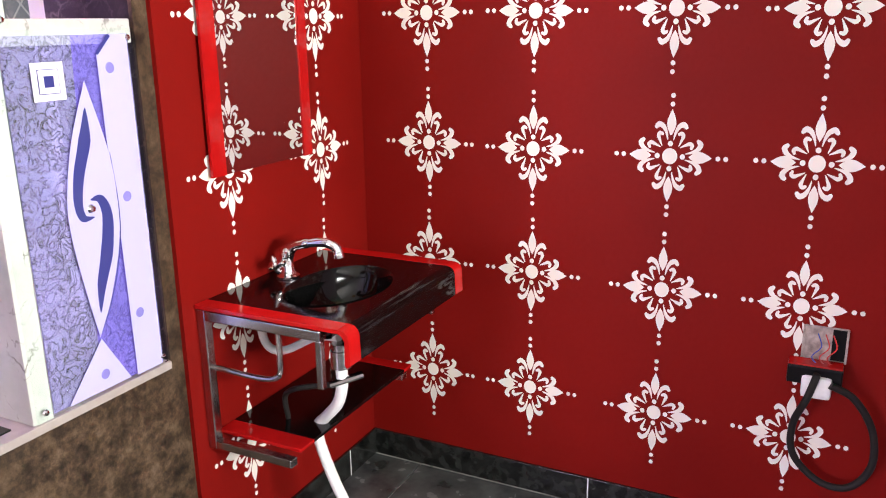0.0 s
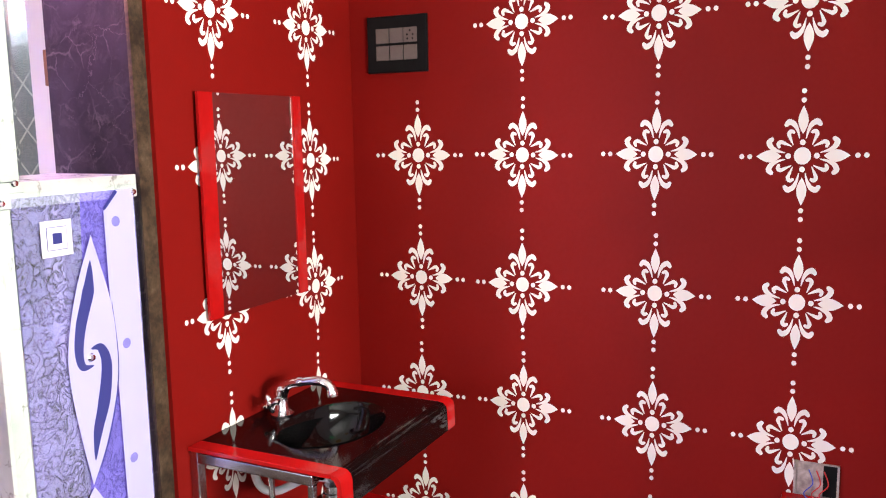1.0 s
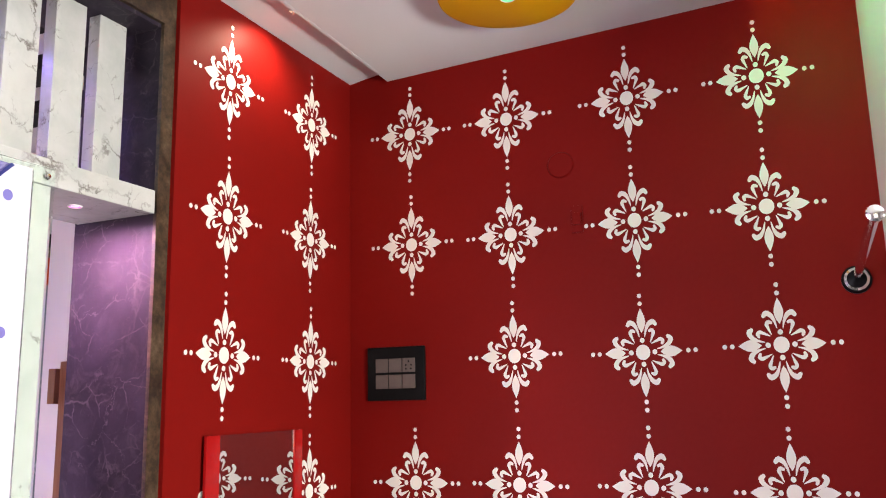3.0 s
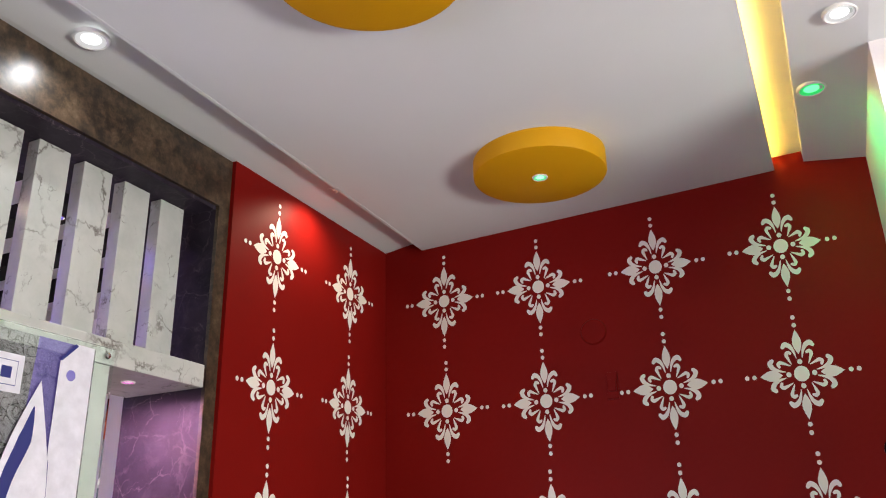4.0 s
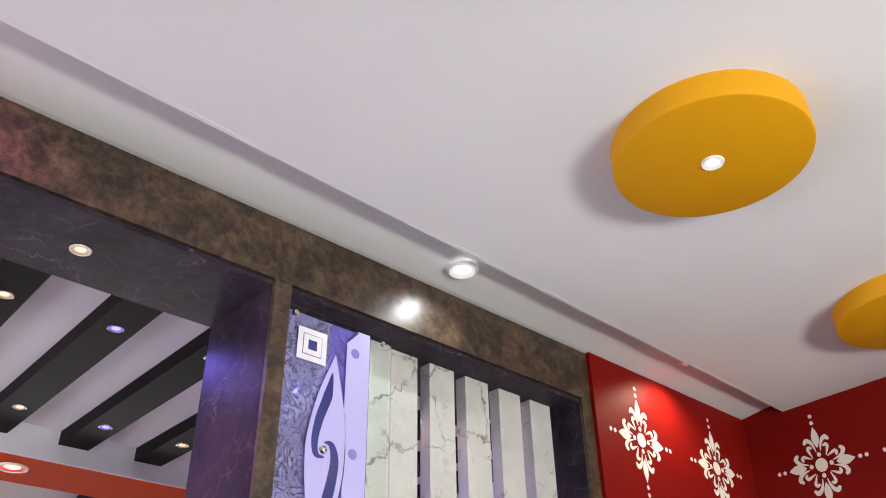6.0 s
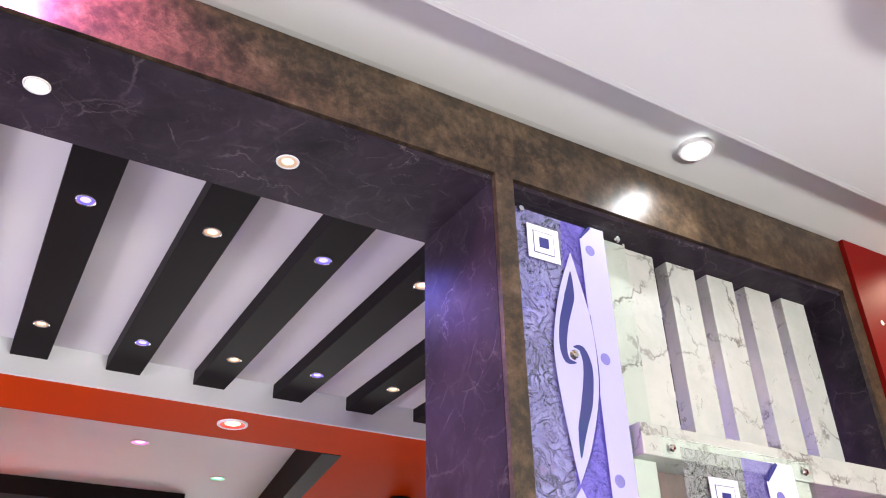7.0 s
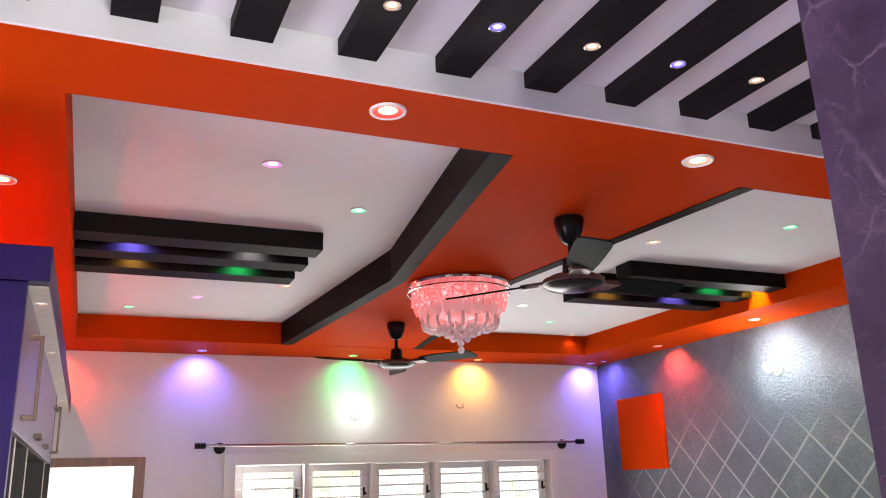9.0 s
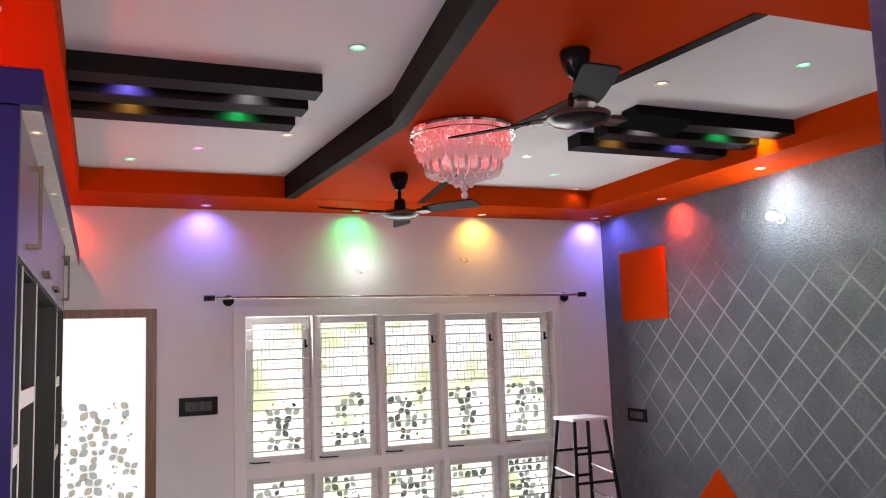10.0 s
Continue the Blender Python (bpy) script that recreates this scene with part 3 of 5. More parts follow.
# wash area
downlight(-1.742, 1.235, 3.119, "white", 1.3, 5.0, (-1.84, 1.16, 2.5), 150, 1.0, "bright white recessed spotlight beside the ceiling panel")
downlight(-1.725, 2.24, 3.135, "warm", 0.7, 16, (-1.86, 2.26, 2.66), 150, 1.0, "warm recessed spotlight close to the red wall", tint=(1.0, 0.75, 0.55))
downlight(-0.225, 2.322, 3.143, "green", 1.2, 9, (-0.12, 2.5, 2.7), 150, 0.9, "recessed spotlight glowing bright green")
downlight(-0.15, 1.97, 3.132, "white", 1.2, 7, None, 150, 0.8, "bright white recessed spotlight")
# stone lintel
for i, c in enumerate(["warm", "white", "warm", "warm"]):
    downlight(-2.007, 0.353 - 0.457 * i, 2.941, c, 0.72, 0.5, None, 120, 0.8, f"{c} recessed spotlight under the marble lintel")
downlight(-1.72, -0.20, 3.137, "pink", 1.1, 44, (-1.86, -0.10, 2.97), 110, 0.8, "recessed spotlight glowing pink beside the stone beam")

# lobby: black slats with alternating lamps
slat_mesh = mesh_of("ceiling_slat", box(-3.503, XK + 0.002, -0.056, 0.056, 3.02, 3.072, 0.002), DARKWOOD)
for k in range(-5, 9):
    y = 0.035 + 0.2905 * k
    s = new("ceiling_slat", slat_mesh)
    s.location.y = y
    tagged(s, "charcoal black slat across the white ceiling", "ceiling slat", "black ceiling slats")
    if -4 <= k <= 6:
        near, far = ("blue", "warm") if k % 2 == 0 else ("warm", "blue")
        for x, c in ((-2.467, near), (-3.208, far)):
            downlight(x, y + 0.002, 3.02, c, 0.74, 14.0 if c == "blue" else 6.0, None, 160, 0.8, f"small {c} recessed spotlight in a black slat", _rim_dark)

# hall: beam and soffit lamps
downlight(-3.650, 0.76, ZS, "red", 1.75, 3, None, 150, 0.8, "large recessed downlight glowing red in the orange beam")
downlight(-3.667, 1.932, ZS, "warm", 1.75, 1.5, None, 150, 0.8, "large warm recessed downlight in the orange beam")
downlight(-3.66, -0.42, ZS, "warm", 1.75, 1.0, None, 150, 0.8, "large warm recessed downlight in the orange beam")
downlight(-4.62, -0.34, ZS, "red", 1.5, 85, (-4.6, -0.4, 2.5), 160, 0.9, "recessed downlight glowing red above the cabinets")
downlight(-6.6, -0.34, ZS, "warm", 1.3, 2, None, 150, 0.8, "warm recessed downlight above the cabinets")
for x, y, c, p in [(-8.30, 0.80, "blue", 18), (-8.32, 2.07, "green", 9), (-8.33, 3.27, "amber", 16), (-8.34, 4.50, "blue", 22)]:
    downlight(x, y, ZS, c, 1.25, p, (x - 0.16, y, 2.70), 125, 1.0, f"recessed wall washer glowing {c} above the window wall")
downlight(-8.20, 4.56, ZS, "blue", 0.9, 26, (-8.2, 4.68, 2.68), 125, 1.0, "recessed wall washer glowing blue in the corner of the grey wall")
downlight(-8.30, -0.30, ZS, "red", 1.1, 24, (-8.44, -0.3, 2.7), 125, 1.0, "recessed wall washer glowing red above the door")
for x, y, c, p in [(-7.27, 4.49, "red", 75), (-6.056, 4.43, "white", 30), (-4.85, 4.45, "green", 14)]:
    downlight(x, y, ZS, c, 1.25, p, (x, y + 0.16, 2.70), 120, 1.0, f"recessed wall washer glowing {c} above the grey wall")
structure("cabinet_led_tape", boxes((-8.3, -4.3, -0.50, -0.49, 2.589, 2.596)), REDTAPE, "red led tape lying on top of the cabinet", "light strip")
for x, y, c in [(-4.165, 0.137, "warm"), (-4.605, 0.607, "pink"), (-5.053, 1.104, "mint"), (-7.545, 0.205, "mint"), (-7.125, 0.616, "pink"), (-6.645, 1.112, "warm"),
                (-5.081, 2.823, "warm"), (-4.616, 3.36, "mint"), (-6.796, 2.922, "white"), (-7.322, 3.458, "mint"), (-7.83, 3.985, "warm")]:
    downlight(x, y, ZR, c, 1.3, 0.9, None, 150, 0.8, f"small {c} recessed spotlight in the white ceiling")

# dark boards hanging in the two recesses, with coloured spots between them
for y0, y1 in ((-0.125, 1.04), (2.93, 4.15)):
    for x in (-5.45, -5.76, -6.08):
        b = part("ceiling_board", box(x - 0.155, x, y0, y1, 3.037, ZR, 0.002), DARKWOOD)
        tagged(b, "dark charcoal boxed board hanging under the white ceiling", "ceiling board", "dark ceiling boards")
GAP1, GAP2 = -5.68, -5.997
for x, y, c, p in [(GAP1, 0.14, "blue", 26), (GAP1, 0.73, "white", 7), (GAP2, 0.16, "amber", 8), (GAP2, 0.72, "green", 15),
                   (GAP1, 3.20, "white", 8), (GAP1, 3.81, "green", 15), (GAP2, 3.18, "amber", 9), (GAP2, 3.74, "blue", 26)]:
    downlight(x, y, ZR, c, 0.8, p, (x - 0.07, y, 3.0), 130, 0.9, f"small {c} recessed spotlight between dark boards")
downlight(-5.72, 4.04, ZR, "yellow", 0.8, 16, (-5.72, 4.15, 2.98), 80, 0.4, "small yellow recessed spotlight beside the orange border")
downlight(-6.13, 4.05, ZR, "violet", 0.8, 20, (-6.13, 4.15, 2.98), 80, 0.4, "small violet recessed spotlight beside the orange border")


# ---- stencilled flowers on the red walls ----
def stroke(bm, ctrl, widths, n=7):
    """A flat tapered brush stroke with a round end."""
    pts = curve_points([(*c, 0) for c in ctrl], n)
    left, right = [], []
    for i, p in enumerate(pts):
        d = (pts[min(i + 1, len(pts) - 1)] - pts[max(i - 1, 0)]).normalized()
        f = i / (len(pts) - 1) * (len(widths) - 1)
        k = min(int(f), len(widths) - 2)
        w = widths[k] + (widths[k + 1] - widths[k]) * (f - k)
        nrm = Vector((-d.y, d.x, 0))
        left.append(p + nrm * w)
        right.append(p - nrm * w)
    d = (pts[-1] - pts[-2]).normalized()
    w = widths[-1]
    cap = [pts[-1] + (d * math.sin(a) + Vector((-d.y, d.x, 0)) * math.cos(a)) * w for a in (0.6, 1.2, 1.9, 2.5)]
    L, R = [bm.verts.new(p) for p in left], [bm.verts.new(p) for p in right]
    for i in range(len(pts) - 1):
        bm.faces.new((L[i], R[i], R[i + 1], L[i + 1]))
    bm.faces.new([L[-1]] + [bm.verts.new(p) for p in cap] + [R[-1]])


def disc(bm, x, y, r, n=14, sq=1.0):
    bm.faces.new([bm.verts.new((x + r * math.cos(2 * math.pi * i / n), y + r * sq * math.sin(2 * math.pi * i / n), 0)) for i in range(n)])


def flower_mesh():
    bm = bmesh.new()
    disc(bm, 0, 0, 0.0240, 22)
    for q in range(4):
        a = q * math.pi / 2
        sub = bmesh.new()
        tall = q % 2 == 0
        disc(sub, 0, 0.0375 if tall else 0.040, 0.0080)
        for r in ((0.1535, 0.1785) if tall else (0.1500, 0.1735)):
            disc(sub, 0, r, 0.0072)
        # pointed petal, slimmer and longer upright than sideways
        y0, y1, w = (0.061, 0.139, 0.0145) if tall else (0.059, 0.131, 0.0175)
        prof = [(w * k, y0 + (y1 - y0) * f) for k, f in ((0, 0), (0.42, 0.12), (0.84, 0.29), (1.0, 0.45), (0.87, 0.63), (0.46, 0.83), (0, 1))]
        sub.faces.new([sub.verts.new((x, y, 0)) for x, y in prof] + [sub.verts.new((-x, y, 0)) for x, y in prof[-2:0:-1]])
        for sgn in (1, -1):
            # large curl beside the petal and small curl turned back towards it
            stroke(sub, [(sgn * 0.009, 0.048), (sgn * 0.015, 0.071), (sgn * 0.025, 0.088), (sgn * 0.0385, 0.0945), (sgn * 0.047, 0.087)], [0.0008, 0.0042, 0.0070, 0.0082, 0.0060])
            stroke(sub, [(sgn * 0.0265, 0.030), (sgn * 0.0345, 0.048), (sgn * 0.0390, 0.061), (sgn * 0.0340, 0.0685), (sgn * 0.026, 0.066)], [0.0008, 0.0040, 0.0060, 0.0056, 0.0044])
        bmesh.ops.rotate(sub, verts=sub.verts, matrix=Matrix.Rotation(a, 3, "Z"))
        tmp = bpy.data.meshes.new("tmp")
        sub.to_mesh(tmp)
        sub.free()
        bm.from_mesh(tmp)
        bpy.data.meshes.remove(tmp)
    bmesh.ops.scale(bm, vec=(0.91, 0.99, 1), verts=bm.verts)
    ext = bmesh.ops.extrude_face_region(bm, geom=list(bm.faces))
    bmesh.ops.translate(bm, verts=[v for v in ext["geom"] if isinstance(v, bmesh.types.BMVert)], vec=(0, 0, 0.0008))
    return mesh_of("stencil_flower", bm, STENCIL)


FLOWER = flower_mesh()
ROWZ = [0.389 + 0.414 * k for k in range(7)]
for cx in (-1.583, -1.210, -0.787, -0.388):
    for k, z in enumerate(ROWZ):
        if cx < -1.5 and k == 4:
            continue
        f = new("stencil_flower", FLOWER)
        f.parent = wall_north
        f.matrix_world = pose(cx + random.uniform(-0.004, 0.004), YB - 0.001, z + random.uniform(-0.004, 0.004), 90, random.uniform(-1, 1), 0)
for cy in (2.108, 2.549):
    for z in ROWZ:
        f = new("stencil_flower", FLOWER)
        f.parent = wall_west
        f.matrix_world = pose(XL + 0.001, cy + random.uniform(-0.003, 0.003), z + random.uniform(-0.004, 0.004), 90, random.uniform(-1, 1), 90)


# ---- wash area: things on the red walls ----
def vanity():
    e = empty("wash_basin", Matrix.Translation((XL, 2.25, 0)))
    tagged(e, "glossy black glass wash basin with red edges on a steel frame", "wash basin")
    y0, y1, xb, xf, zt = -0.325, 0.325, 0.004, 0.488, 0.886
    # glass top with an oval bowl sunk into it
    cx, cy, rx, ry = 0.265, -0.02, 0.135, 0.19
    seg = 64
    bm = bmesh.new()
    outer, inner = [], []
    for i in range(seg):
        a = 2 * math.pi * i / seg
        c, s = math.cos(a), math.sin(a)
        tx = ((xf - 0.03 - cx) if c > 0 else (cx - xb)) / max(abs(c), 1e-6)
        ty = ((y1 - cy) if s > 0 else (cy - y0)) / max(abs(s), 1e-6)
        t = min(tx, ty)
        outer.append(bm.verts.new((cx + c * t, cy + s * t, zt)))
        inner.append(bm.verts.new((cx + rx * c, cy + ry * s, zt)))
    # exact corners
    for px, py in ((xb, y0), (xb, y1), (xf - 0.03, y0), (xf - 0.03, y1)):
        v = min(outer, key=lambda q: (q.co.x - px) ** 2 + (q.co.y - py) ** 2)
        v.co.x, v.co.y = px, py
    rings = [outer, inner]
    for f, dz in ((1.015, 0.003), (0.97, -0.004), (0.93, -0.03), (0.84, -0.07), (0.66, -0.105), (0.35, -0.125), (0.1, -0.13)):
        rings.append([bm.verts.new((cx + rx * f * math.cos(2 * math.pi * i / seg), cy + ry * f * math.sin(2 * math.pi * i / seg), zt + dz)) for i in range(seg)])
    for a, b in zip(rings, rings[1:]):
        for i in range(seg):
            j = (i + 1) % seg
            bm.faces.new((a[i], b[i], b[j], a[j]))
    bm.faces.new(rings[-1])
    top = part("basin_top", bm, BLACKGLASS, e, "black glass top with an oval sunken bowl", True)
    # rounded front apron: a swept section
    sec = [(xf - 0.03, zt), (xf - 0.014, zt - 0.003), (xf - 0.004, zt - 0.012), (xf, zt - 0.026), (xf + 0.002, zt - 0.09), (xf - 0.008, zt - 0.098), (xf - 0.014, zt - 0.09), (xf - 0.012, zt - 0.03), (xf - 0.022, zt - 0.014), (xf - 0.03, zt - 0.012)]

    def swept(ya, yb, grow=0.0):
        b = bmesh.new()
        r = [[b.verts.new((x + grow, y, z + grow)) for x, z in sec] for y in (ya, yb)]
        for i in range(len(sec)):
            j = (i + 1) % len(sec)
            b.faces.new((r[0][i], r[0][j], r[1][j], r[1][i]))
        b.faces.new(r[0]), b.faces.new(r[1])
        return b

    part("apron", swept(y0 + 0.05, y1 - 0.05), BLACKGLASS, e, "", True)
    for ya, yb in ((y0 - 0.001, y0 + 0.05), (y1 - 0.05, y1 + 0.001)):
        part("apron_end", swept(ya, yb, 0.001), REDGLASS, e, "red glass corner", True)
        part("edge_strip", box(xb, xf - 0.03, ya, yb, zt - 0.010, zt + 0.0012, 0.001), REDGLASS, e, "red glass edge strip")
    bm = lathe([(0.0, -0.14), (0.06, -0.138), (0.11, -0.11), (0.136, -0.06), (0.145, -0.018)], 32, 0.95, 1.32, None, (cx, cy, zt), False)
    part("bowl_shell", bm, BLACKGLASS, e, "", True)
    part("drain", lathe([(0.0, 0.004), (0.018, 0.004), (0.021, 0.0)], 20, at=(cx, cy, zt - 0.129), caps=False), CHROME, e, "chrome drain")
    # square steel tube brackets
    for y in (y0 + 0.02, y1 - 0.02):
        part("bracket", boxes((0.002, 0.03, y - 0.014, y + 0.014, 0.46, 0.872), (0.03, 0.40, y - 0.014, y + 0.014, 0.842, 0.870), (0.380, 0.398, y - 0.009, y + 0.009, 0.71, 0.842),
                              (0.03, 0.285, y - 0.014, y + 0.014, 0.462, 0.485), bevel=0.003), STEEL, e, "worn stainless steel square tube bracket")
    part("towel_bar", tube(curve_points([(0.02, y0 + 0.03, 0.70), (0.18, y0 + 0.03, 0.695), (0.235, y0 + 0.035, 0.705), (0.245, y0 + 0.04, 0.74), (0.245, y0 + 0.04, 0.845)], 6), 0.008), STEEL, e, "bent steel bar")
    # lower shelf
    part("shelf", box(0.004, 0.285, y0 + 0.115, y1 - 0.02, 0.487, 0.497, 0.002), BLACKGLASS, e, "black glass shelf")
    part("shelf_edge", box(0.004, 0.285, y0 + 0.05, y0 + 0.115, 0.487, 0.497, 0.002), REDGLASS, e, "red glass shelf edge")
    part("shelf_edge", box(0.004, 0.285, y1 - 0.02, y1 + 0.03, 0.487, 0.497, 0.002), REDGLASS, e, "red glass shelf edge")
    # drain pipe and hoses
    part("waste_cup", lathe([(0.028, 0), (0.028, 0.05), (0.024, 0.052), (0.024, 0.07)], 20, at=(cx + 0.08, cy - 0.13, 0.70)), STEEL, e, "steel waste trap", True)
    part("waste_pipe", tube(curve_points([(cx + 0.08, cy - 0.13, 0.70), (cx + 0.08, cy - 0.13, 0.645), (cx + 0.055, cy - 0.12, 0.58), (cx + 0.0, cy - 0.10, 0.52), (cx - 0.04, cy - 0.09, 0.47), (cx - 0.02, cy - 0.09, 0.38), (cx + 0.06, cy - 0.09, 0.22), (cx + 0.17, cy - 0.05, 0.06), (cx + 0.29, cy + 0.0, 0.019)], 10), 0.0165, 14), WHITEPLASTIC, e, "white corrugated waste pipe", True)
    part("waste_branch", tube(curve_points([(cx + 0.07, cy - 0.12, 0.78), (cx - 0.02, cy - 0.1, 0.76), (cx - 0.12, cy - 0.12, 0.71), (0.09, cy - 0.13, 0.73), (0.07, cy - 0.13, 0.84)], 8), 0.012), WHITEPLASTIC, e, "white pipe", True)
    part("valve", tube([(cx + 0.06, cy - 0.16, 0.655), (cx + 0.13, cy - 0.10, 0.675)], 0.011), CHROME, e, "chrome valve")
    part("hose", tube(curve_points([(cx + 0.06, cy - 0.16, 0.655), (cx - 0.04, cy - 0.17, 0.63), (cx - 0.11, cy - 0.14, 0.58), (cx - 0.12, cy - 0.12, 0.50)], 8), 0.008), RUBBER, e, "black hose", True)
    return e


vanity()


def tap():
    e = empty("tap", Matrix.Translation((-1.755, 2.232, 0.8872)))
    tagged(e, "shiny chrome swan-neck tap with a cross handle", "tap")
    part("base", lathe([(0.034, 0), (0.034, 0.006), (0.024, 0.012), (0.019, 0.02), (0.018, 0.06), (0.022, 0.064), (0.022, 0.082), (0.014, 0.09), (0.0, 0.092)], 24), CHROME, e, "", True)
    part("spout", tube(curve_points([(0, 0, 0.05), (0.018, 0.005, 0.092), (0.07, 0.012, 0.108), (0.125, 0.02, 0.112), (0.156, 0.026, 0.098), (0.164, 0.027, 0.070)], 8), [0.016] * 16 + [0.014] * 20 + [0.016] * 5, 14), CHROME, e, "", True)
    h = part("handle", tube([(0, -0.02, 0.05), (0, -0.052, 0.05)], 0.012), CHROME, e, "", True)
    for a in range(4):
        d = Vector((math.cos(a * math.pi / 2 + 0.4), 0, math.sin(a * math.pi / 2 + 0.4)))
        part("handle_arm", tube([Vector((0, -0.055, 0.05)), Vector((0, -0.055, 0.05)) + d * 0.02, Vector((0, -0.055, 0.05)) + d * 0.028], [0.008, 0.009, 0.004]), CHROME, h, "", True)
    part("handle_hub", lathe([(0.0, -0.014), (0.012, -0.01), (0.014, 0.0), (0.012, 0.01), (0.0, 0.014)], 16, at=(0, -0.055, 0.05)), CHROME, h, "", True)
    return e


tap()

mirror = tagged(empty("wall_mirror", Matrix.Translation((XL, 2.25, 1.52))), "rectangular mirror with red glass side bands on the red wall", "mirror")
part("mirror_glass", box(0.012, 0.018, -0.172, 0.186, -0.307, 0.307), MIRROR, mirror, "silvered mirror glass")
part("backing", box(0.001, 0.0115, -0.215, 0.215, -0.295, 0.295), BLACKPLASTIC, mirror)
part("side_band", box(0.012, 0.022, -0.228, -0.1725, -0.308, 0.308, 0.001), REDGLASS, mirror, "red glass side band")
part("side_band", box(0.012, 0.022, 0.1865, 0.228, -0.308, 0.308, 0.001), REDGLASS, mirror, "red glass side band")


def switch_plate(m, w, h, cols, rows, label, socket=None, module=GREYPLASTIC):
    """A modular switch plate; local x to the right, y up, z out of the wall."""
    e = tagged(empty("switch_plate", m), label, "switch plate")
    part("plate", box(-w / 2, w / 2, -h / 2, h / 2, 0, 0.012, 0.004), BLACKPLASTIC, e)
    gx, gy = w * 0.70 / cols, h * 0.56 / rows
    for r in range(rows):
        for c in range(cols):
            x, y = (c - (cols - 1) / 2) * gx, ((rows - 1) / 2 - r) * gy * 1.08
            s = part("switch", box(x - gx * 0.47, x + gx * 0.47, y - gy * 0.46, y + gy * 0.46, 0.012, 0.0155, 0.0015), module, e, "rocker module")
            if socket == (c, r):
                for a, b in ((0, 0.25), (-0.2, 0.0), (0.2, 0.0), (-0.18, -0.25), (0.18, -0.25)):
                    part("socket_hole", lathe([(0.0, 0), (0.0035, 0)], 8, at=(x + a * gx, y + b * gy, 0.0158), caps=False), BLACKPLASTIC, s)
    return e


switch_plate(pose(-1.6505, YB, 2.005, 90, 0, 0), 0.227, 0.187, 3, 2, "black switch plate with six bronze grey modules on the red wall", (2, 0))

# broken socket hanging out of the red wall with its cable
sock = tagged(empty("loose_socket", pose(-0.315, YB, 0.70, 90, 0, 0)), "open wall box with a socket hanging from loose wires", "socket")
part("wall_box", boxes((-0.058, 0.058, -0.05, 0.052, 0.0, 0.004), (-0.06, -0.054, -0.05, 0.052, 0.0, 0.012), (0.054, 0.06, -0.05, 0.052, 0.0, 0.012)), PLASTERHOLE, sock, "raw mortar hole with a metal box")
# black plate put in as the shade inside the open box
part("box_shade", box(0.018, 0.054, -0.045, 0.048, 0.004, 0.006), BLACKPLASTIC, sock)
part("hanging_plate", box(-0.09, 0.055, -0.105, -0.05, 0.012, 0.07, 0.006), BLACKPLASTIC, sock, "black socket plate turned face down")
part("plate_rim", box(-0.088, 0.053, -0.05, -0.046, 0.012, 0.066), REDGLASS, sock)
for i, (mtl, dx) in enumerate(((WIRE_RED, 0.0), (WIRE_BLUE, -0.02), (WIRE_RED, 0.02))):
    part("wire", tube(curve_points([(dx, 0.03, 0.006), (dx + 0.012, 0.0, 0.03), (dx - 0.01, -0.03, 0.035), (dx + 0.005, -0.05, 0.04)], 6), 0.0018, 6), mtl, sock)
part("plug", box(-0.05, 0.03, -0.14, -0.075, 0.03, 0.085, 0.012), WHITEPLASTIC, sock, "white plug")
cable = tagged(part("power_cable", tube(curve_points([(-0.325, YB - 0.09, 0.64), (-0.345, YB - 0.085, 0.56), (-0.375, YB - 0.06, 0.46), (-0.365, YB - 0.05, 0.36), (-0.29, YB - 0.05, 0.29), (-0.21, YB - 0.05, 0.29), (-0.16, YB - 0.05, 0.37), (-0.17, YB - 0.05, 0.48), (-0.225, YB - 0.06, 0.57), (-0.29, YB - 0.085, 0.61)], 10), 0.0105, 12), RUBBER, None, "", True), "thick looped black rubber cable below the socket", "cable")

tagged(part("round_cover", lathe([(0.0, 0.006), (0.042, 0.006), (0.046, 0.0)], 28), RED, None, "", True), "round red painted junction box cover on the wall", "cover").matrix_world = pose(-1.021, YB, 2.679, 90, 0, 0)
tagged(part("door_stop_block", boxes((-0.019, 0.019, -0.045, 0.045, 0, 0.006), (-0.013, 0.014, -0.02, 0.02, 0.006, 0.014), bevel=0.002), RED, None), "small red painted rectangular block on the wall", "bracket").matrix_world = pose(-0.973, YB, 2.487, 90, 0, 0)
rod = tagged(empty("hanging_rod", pose(-0.173, YB, 2.22, 90, 0, 0)), "chrome rod in a black wall socket", "rod")
part("flange", lathe([(0.040, 0.0), (0.040, 0.010), (0.030, 0.018), (0.024, 0.022)], 28), BLACKPLASTIC, rod, "", True)
part("ring", lathe([(0.031, 0.018), (0.033, 0.022), (0.026, 0.026)], 28, caps=False), CHROME, rod)
part("tube", tube([(0, 0, 0.01), (0.004, 0.03, 0.80)], 0.011, 14), CHROME, rod, "", True)
part("finial", lathe([(0.011, 0), (0.017, 0.008), (0.017, 0.02), (0.0, 0.028)], 16, at=(0.004, 0.03, 0.80)), CHROME, rod, "", True)

